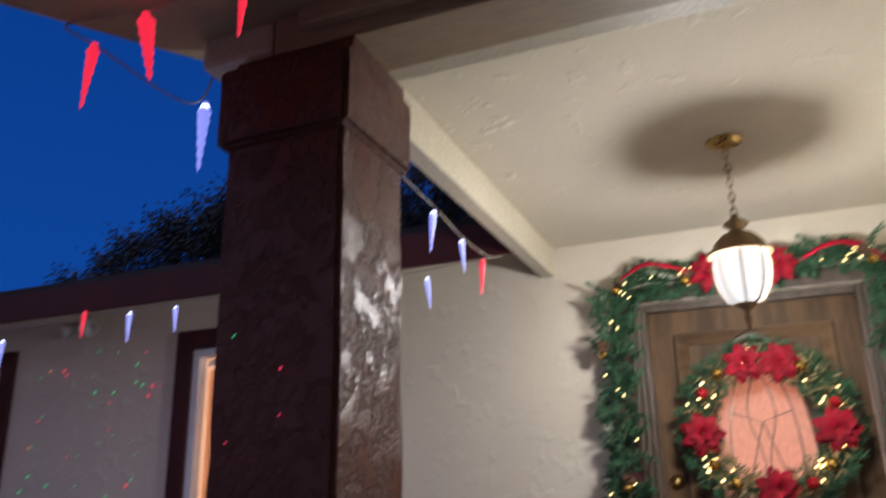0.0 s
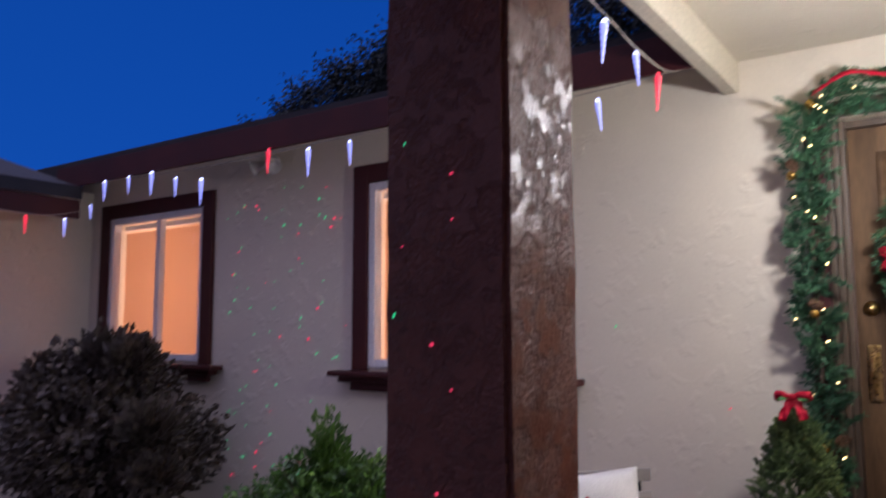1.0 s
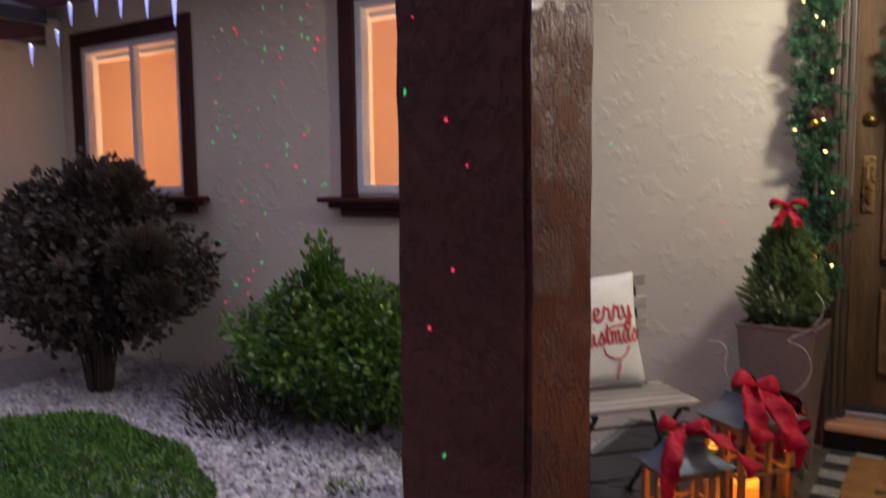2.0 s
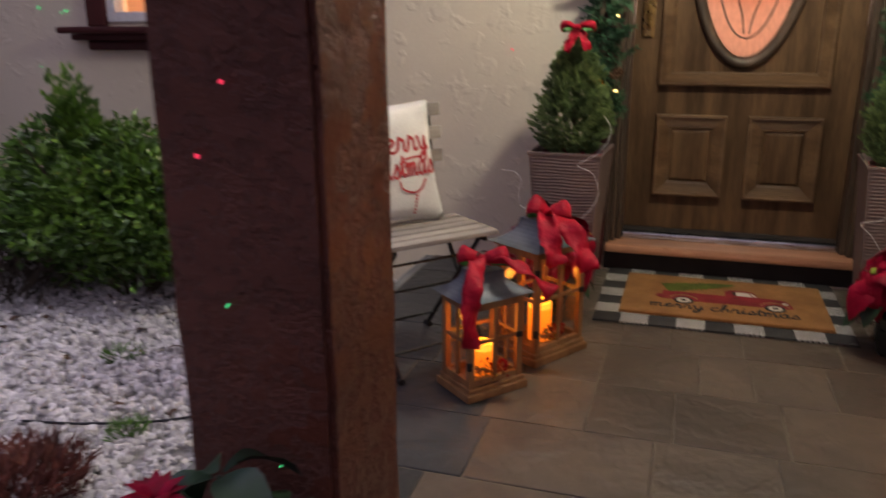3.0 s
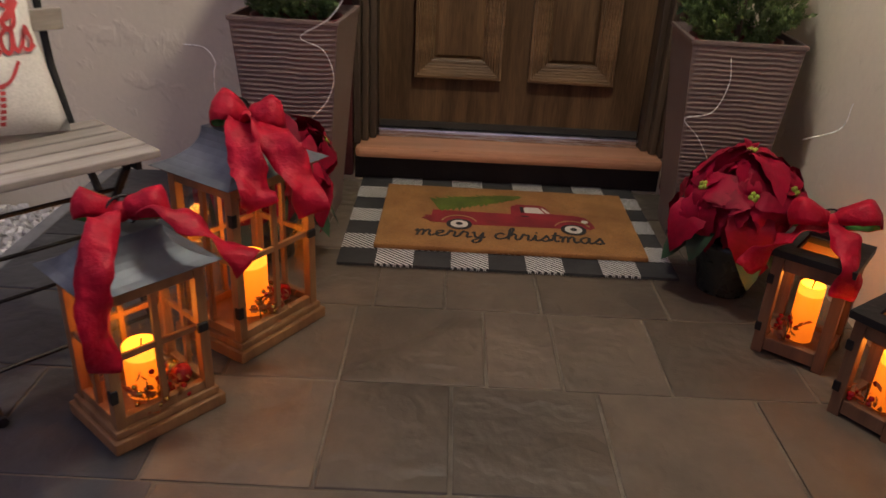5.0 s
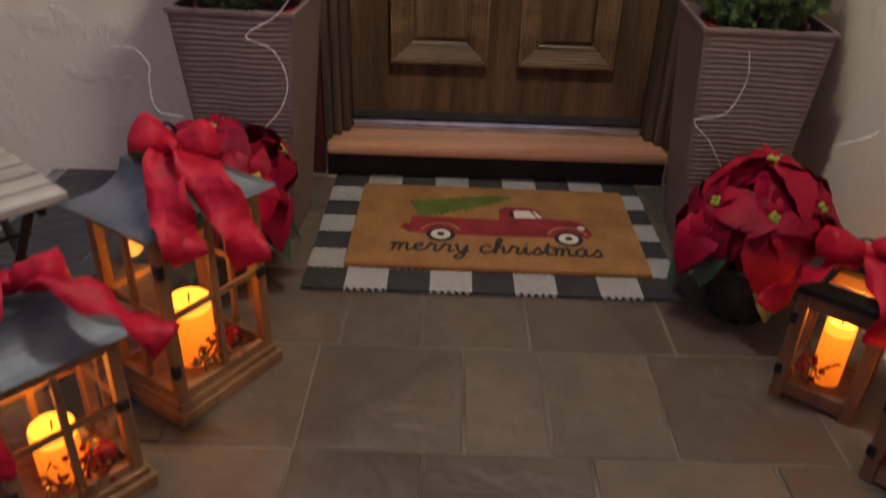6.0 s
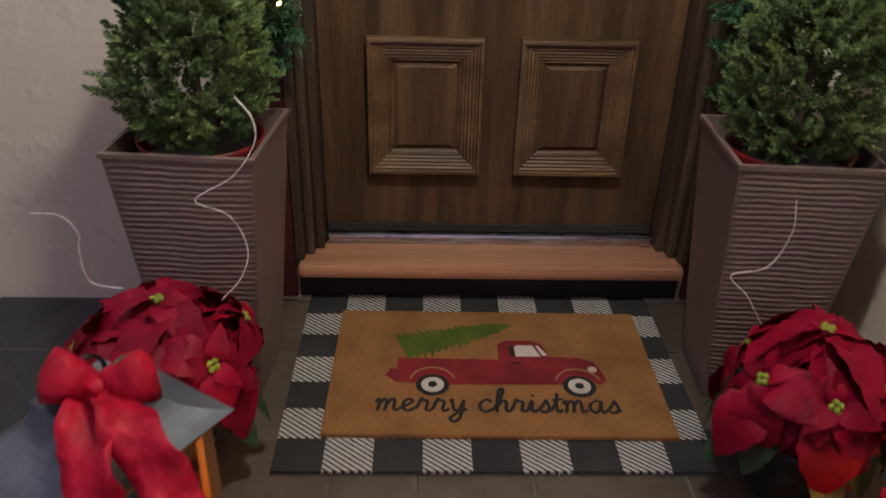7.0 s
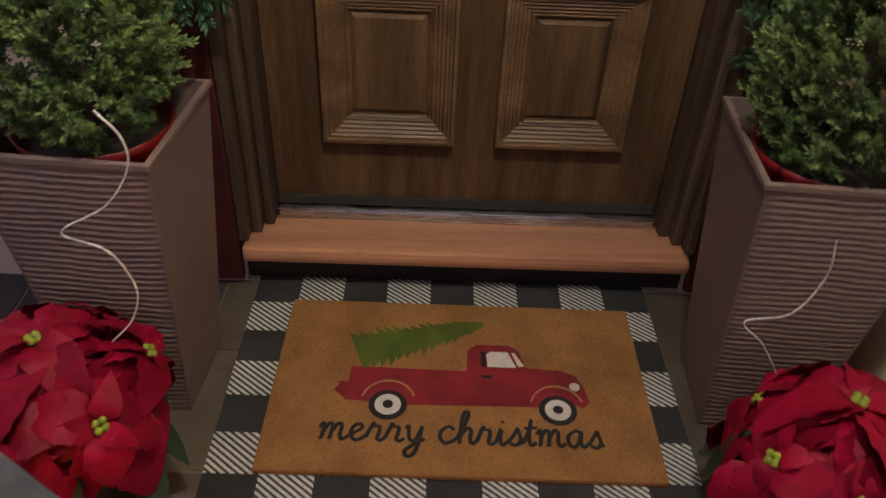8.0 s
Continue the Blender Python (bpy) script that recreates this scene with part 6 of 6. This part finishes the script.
def bush(name, x, y, rx, ry, z0, z1, n, length, width, material, label, stems, seed, foot=0.5):
    rng = random.Random(seed)
    t = thing(name, pose(x, y, BED), label, "bush")
    tips = []
    for k in range(stems):
        a, r = k * 2.4, rng.uniform(0.3, 0.85)
        tip = (rx * r * math.cos(a), ry * r * math.sin(a), z0 - BED + (z1 - z0) * rng.uniform(0.5, 0.95))
        part("stem", tube(smooth_path([(0.10 * math.cos(a) * rx, 0.10 * math.sin(a) * ry, -0.02), (tip[0] * foot, tip[1] * foot, tip[2] * 0.5), tip], 5), 0.011, 5, taper=0.35), BARK, t)
    p, d = dome_points(n, rx, ry, (z1 - z0) * 0.55, 0.35)
    p[:, 2] += z0 - BED + (z1 - z0) * 0.42
    d = d + RNG.normal(size=d.shape) * 0.8
    leaf_cloud("foliage", p, d, length, width, material, t)
    lp, ld = dome_points(n // 3, rx * 0.85, ry * 0.85, (z1 - z0) * 0.45, 0.3)
    lp[:, 2] = z0 - BED + (z1 - z0) * 0.45 - np.abs(lp[:, 2]) * 0.8
    leaf_cloud("lower_foliage", lp, ld + RNG.normal(size=ld.shape) * 0.7, length, width, material, t)
    return t


B1 = bush("dark_bush", -4.72, 2.95, 0.80, 0.55, -0.02, 1.22, 10000, 0.058, 0.040, DRYLEAF, "tall dark bush with dull brown-green leaves beneath a window", 22, 1, 0.35)
shoots, shoot_ways = [], []
for cx, cy, cz, r in ((-0.50, -0.1, 1.14, 0.18), (0.05, 0.0, 1.28, 0.22), (0.45, -0.1, 1.30, 0.14), (0.78, -0.2, 0.92, 0.16), (-0.75, -0.1, 0.92, 0.14), (0.86, -0.2, 0.66, 0.12)):
    p, d = dome_points(420, r, r, r * 1.1, 0.2)              # uneven shoots that stand out of the crown
    shoots.append(p + np.array([cx, cy, cz]))
    shoot_ways.append(d + np.array([0, 0, 0.5]))
tagged(leaf_cloud("shoots", np.concatenate(shoots), np.concatenate(shoot_ways), 0.062, 0.042, DRYLEAF, B1), kind="stuff")
B2 = bush("green_bush", -2.80, 3.22, 0.92, 0.42, -0.18, 0.66, 13000, 0.048, 0.027, BOXLEAF, "dense bright green leafy bush against the house wall", 12, 2)
p, d = dome_points(900, 0.13, 0.13, 0.34, 0.2)
p[:, 0] -= 0.22
p[:, 2] += 0.70
leaf_cloud("upper_foliage", p, d + np.array([0, 0, 0.8]), 0.045, 0.024, BOXLEAF, B2)


def cover():
    rng = np.random.default_rng(31)
    n = 15000
    a, r = rng.uniform(0, math.tau, n), np.sqrt(rng.uniform(0, 1, n))
    edge = 1 + 0.10 * np.sin(3 * a + 1) + 0.06 * np.sin(7 * a)
    x, y = -3.68 + 0.90 * r * edge * np.cos(a), 1.96 + 0.62 * r * edge * np.sin(a)
    h = 0.13 * np.sqrt(np.maximum(0.05, 1 - r ** 3))
    c = np.stack([x, y, BED + h * rng.uniform(0.2, 1.0, n)], 1)
    w = np.stack([rng.normal(size=n) * 0.6, rng.normal(size=n) * 0.6, rng.uniform(0.3, 1.2, n)], 1)
    ob = leaf_cloud("ground_cover", c, w, 0.038, 0.013, GRASS)
    return tagged(ob, "low mound of bright green ground cover in the gravel", "ground cover", kind="stuff")


cover()


def tuft(x, y, n, r, h, length, material, name, label, seed):
    rng = np.random.default_rng(seed)
    t = thing(name, pose(x, y, BED), label, "plant")
    a, q = rng.uniform(0, math.tau, n), r * np.sqrt(rng.uniform(0, 1, n))
    c = np.stack([q * np.cos(a), q * np.sin(a), rng.uniform(0.0, h, n)], 1)
    w = np.stack([np.cos(a) * 0.6 + rng.normal(size=n) * 0.4, np.sin(a) * 0.6 + rng.normal(size=n) * 0.4, rng.uniform(0.5, 1.3, n)], 1)
    leaf_cloud("foliage", c, w, length, length * 0.16, material, t)
    for k in range(5):
        part("stem", tube([(0, 0, -0.01), (0.4 * r * math.cos(k * 1.3), 0.4 * r * math.sin(k * 1.3), h * 0.8)], 0.002, 5), BARK, t)
    return t


tuft(-1.98, 1.68, 1300, 0.19, 0.08, 0.06, HEATHER, "heather", "rust-brown dry heather clump in the white gravel", 1)
tuft(-1.90, 2.06, 160, 0.06, 0.03, 0.035, GRASS, "weed", "small green weed in the gravel", 2)
tuft(-1.72, 2.42, 140, 0.06, 0.03, 0.04, GRASS, "weed", "small green weed in the gravel", 3)
tuft(-2.32, 2.55, 90, 0.08, 0.02, 0.04, GRASS, "weed", "small green weed in the gravel", 4)
tuft(-3.40, 3.02, 900, 0.36, 0.24, 0.10, DRYLEAF, "weed", "straggling dark weed before the bush", 5)

DEAD = surface("dead_leaf", (0.13, 0.075, 0.045), (0.07, 0.04, 0.028), 10, 0.8, bump=0.2, spread=0.4)
DEADMESH = shared("dead_leaf", leaf_shape(0.06, 0.03, 0.2), DEAD)
for k in range(26):
    a = RNG.uniform(0, 1, 3)
    o = new("dead_leaf", DEADMESH)
    o.matrix_world = pose(-3.4 + 1.9 * a[0], 1.5 + 1.7 * a[1], BED + 0.016, RNG.uniform(-20, 20), RNG.uniform(-15, 15), 360 * a[2])
    tagged(o, "dry curled brown leaf lying on white gravel", "leaf", "fallen leaves on the gravel")
t = thing("garden_cable", pose(0, 0, 0), "thin black cable lying across the gravel", "cable")
part("sheath", tube(smooth_path([(-1.45, 2.50, BED + 0.02), (-1.62, 2.33, BED + 0.022), (-1.80, 2.16, BED + 0.02), (-2.06, 2.05, BED + 0.022), (-2.3, 2.02, BED + 0.01)], 8), 0.005, 6), BLACKMETAL, t)


def rose_pot():
    rng = random.Random(5)
    t = thing("potted_rose", pose(-0.95, 1.10, 0), "potted plant with broad dark green leaves and a red bud", "plant")
    part("pot", lathe([(0, 0), (0.08, 0), (0.10, 0.16), (0.11, 0.18), (0.10, 0.18), (0.09, 0.14), (0, 0.14)], 20), FOILPOT, t, smooth=True)
    for k in range(8):
        a = k * 0.8
        tip = (0.14 * math.cos(a), 0.10 * math.sin(a), 0.30 + 0.05 * (k % 3))
        part("stem", tube([(0, 0, 0.13), (tip[0] * 0.5, tip[1] * 0.5, 0.28), tip], 0.004, 5), DARKLEAF, t)
        for j in range(4):
            piece("leaf", PGREEN, t, pose(*tip) @ pose(0, 0, 0, 0, 0, 90 * j + 30 * k) @ pose(0.01, 0, 0, rng.uniform(-20, 20), rng.uniform(-10, 25), 0) @ Matrix.Scale(1.3, 4))
    b = pose(-0.05, 0.0, 0.40)
    part("stem", tube([(0, 0, 0.13), (-0.05, 0, 0.40)], 0.004, 5), DARKLEAF, t)
    for ring in range(3):
        for k in range(5):
            piece("petal", BRACTS[3], t, b @ pose(0, 0, 0, 0, 0, 72 * k + 24 * ring) @ pose(0.004, 0, 0, 0, -(62 + 8 * ring), 0) @ Matrix.Scale(0.8, 4))
    return t


rose_pot()


def pink_rose():
    t = thing("rose_bush", pose(-3.52, 1.62, BED), "rose stem with sparse dark leaves and a pink bloom", "plant")
    part("stem", tube(smooth_path([(0, 0, -0.02), (-0.06, 0.02, 0.6), (-0.10, 0.0, 1.1), (-0.13, 0.02, 1.40)], 6), 0.008, 6, taper=0.5), BARK, t)
    p = [(-0.02 - 0.03 * k + RNG.uniform(-0.09, 0.09), RNG.uniform(-0.08, 0.08), 0.5 + 0.2 * k + RNG.uniform(-0.1, 0.1)) for k in range(4) for _ in range(26)]
    leaf_cloud("foliage", p, [(RNG.uniform(-1, 1), RNG.uniform(-1, 1), RNG.uniform(-0.3, 0.6)) for _ in p], 0.06, 0.035, DRYLEAF, t)
    for ring in range(4):
        for k in range(6):
            piece("petal", PINKPETAL, t, pose(-0.13, 0.02, 1.42, 0, 0, 60 * k + 23 * ring) @ pose(0.004, 0, 0, 0, -(20 + 20 * ring), 0))
    return t


PINK = surface("pink_petals", (0.62, 0.12, 0.17), (0.5, 0.08, 0.12), 12, 0.6, bump=0.1)
PINKPETAL = shared("petal", leaf_shape(0.055, 0.05, 0.1), PINK)
pink_rose()


def tree(x, y, crowns, seed):
    rng = np.random.default_rng(seed)
    t = thing("tree", pose(x, y, -0.1), "dark broadleaf tree against the dusk sky behind the house", "tree", "trees behind the house")
    part("trunk", tube(smooth_path([(0, 0, -0.2), (0.1, 0, 2), (0, 0.1, 4.6), (0.1, 0, 6.2)], 5), 0.22, 8, taper=0.4), BARK, t)
    c, w = [], []
    for cx, cz, r in crowns:
        part("limb", tube(smooth_path([(0, 0, 3.6), (cx * 0.5, 0.1, (cz + 3.6) / 2), (cx, 0, cz)], 5), 0.09, 6, taper=0.3), BARK, t)
        for _ in range(int(62 * r * r)):                    # clumps on the crown's rim
            d = rng.normal(size=3)
            d /= np.linalg.norm(d)
            q = np.array([cx, 0, cz]) + d * r * rng.uniform(0.55, 1.05) * np.array([1.15, 0.8, 0.8])
            for _ in range(46):
                c.append(q + rng.normal(size=3) * 0.16)
                w.append(rng.normal(size=3))
    leaf_cloud("crown", c, w, 0.12, 0.06, FARLEAF, t)
    return t


tree(-12.3, 14.0, [(-2.6, 6.2, 1.15), (-1.2, 6.7, 1.25), (0.4, 7.1, 1.4), (1.9, 7.3, 1.5), (3.4, 6.9, 1.4)], 1)
tree(-6.6, 14.5, [(-1.6, 7.2, 1.5), (0.2, 7.8, 1.7), (1.9, 7.0, 1.5)], 2)

# ---- small glowing discs in place of a festive projector's laser speckles on the walls ----
LASERRED = glowing("glowing_red_laser_dot", (1.0, 0.03, 0.09), 0.8, (0.4, 0.1, 0.1))
LASERGREEN = glowing("glowing_green_laser_dot", (0.08, 1.0, 0.30), 0.55, (0.1, 0.4, 0.2))


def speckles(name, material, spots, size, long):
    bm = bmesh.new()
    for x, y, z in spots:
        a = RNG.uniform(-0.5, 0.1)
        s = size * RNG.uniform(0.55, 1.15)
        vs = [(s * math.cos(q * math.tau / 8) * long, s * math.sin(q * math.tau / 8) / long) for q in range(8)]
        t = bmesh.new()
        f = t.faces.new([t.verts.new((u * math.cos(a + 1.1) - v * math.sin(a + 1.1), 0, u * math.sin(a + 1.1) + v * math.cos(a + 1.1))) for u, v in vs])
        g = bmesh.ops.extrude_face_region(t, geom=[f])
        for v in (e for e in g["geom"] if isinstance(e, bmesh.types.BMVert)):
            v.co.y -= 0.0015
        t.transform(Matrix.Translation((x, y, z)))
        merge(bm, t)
    return tagged(part(name, bm, material), "tiny glowing discs imitating laser light speckles on the walls", "light spots", kind="stuff")


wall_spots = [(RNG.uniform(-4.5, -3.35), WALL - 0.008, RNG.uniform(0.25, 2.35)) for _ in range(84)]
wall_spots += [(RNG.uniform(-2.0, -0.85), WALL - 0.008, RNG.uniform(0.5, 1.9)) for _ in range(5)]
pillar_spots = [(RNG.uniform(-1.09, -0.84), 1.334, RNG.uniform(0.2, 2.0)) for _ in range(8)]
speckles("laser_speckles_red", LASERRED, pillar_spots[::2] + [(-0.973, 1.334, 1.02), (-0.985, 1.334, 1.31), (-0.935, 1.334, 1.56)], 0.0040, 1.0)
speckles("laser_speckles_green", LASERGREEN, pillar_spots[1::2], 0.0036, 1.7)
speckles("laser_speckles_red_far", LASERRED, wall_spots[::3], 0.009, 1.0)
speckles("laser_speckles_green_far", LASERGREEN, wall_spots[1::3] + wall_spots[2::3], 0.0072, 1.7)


# ---- slate pavers of the porch floor ----
def pavers(parent):
    rng = random.Random(9)
    rows = [0.90, 1.265, 1.58, 1.90, 2.217, 2.535, 2.850, 3.165, 3.48, 3.716]
    known = {4: [-1.075, -0.775, -0.474, -0.237, 0.066, 0.40], 5: [-0.715, -0.472, -0.163, 0.0, 0.228], 6: [-0.745, -0.432, -0.257, -0.016, 0.30]}
    front = [-1.28, -0.96, -0.645, -0.33, -0.015, 0.30, 0.60, 0.90]
    for j, (a, b) in enumerate(list(zip(rows, rows[1:])) + list(zip(front, front[1:]))):
        xs = list(known.get(j, []))
        if not xs:
            x = -1.40 + rng.uniform(0.12, 0.4)
            while x < RIGHT - 0.15:
                xs.append(x)
                x += rng.choice((0.155, 0.31, 0.31, 0.46))
        else:
            x = xs[0] - 0.31
            while x > -1.3:
                xs.insert(0, x)
                x -= rng.choice((0.31, 0.46))
            x = xs[-1] + 0.31
            while x < RIGHT - 0.12:
                xs.append(x)
                x += rng.choice((0.155, 0.31, 0.46))
        xs = [-1.398] + [x for x in xs if x > -1.35] + [RIGHT - 0.004]
        for x0, x1 in zip(xs, xs[1:]):
            if x1 - x0 < 0.03:
                continue
            g = 0.0020 + rng.uniform(0, 0.0020)
            dz = rng.uniform(-0.0016, 0.0006)
            bm = box(x0 + g, x1 - g, a + g, b - g, -0.03, dz, 0.0035)
            for v in bm.verts:
                if v.co.z > -0.01:
                    v.co.x += rng.uniform(-0.0012, 0.0012)
                    v.co.y += rng.uniform(-0.0012, 0.0012)
            # left pavers: blue-grey slate with lantern shade mixed into its colour
            part("paver", bm, SHADEDSLATE if (x0 + x1) / 2 < -0.80 else SLATE, parent)


pavers(bpy.data.objects["floor"])
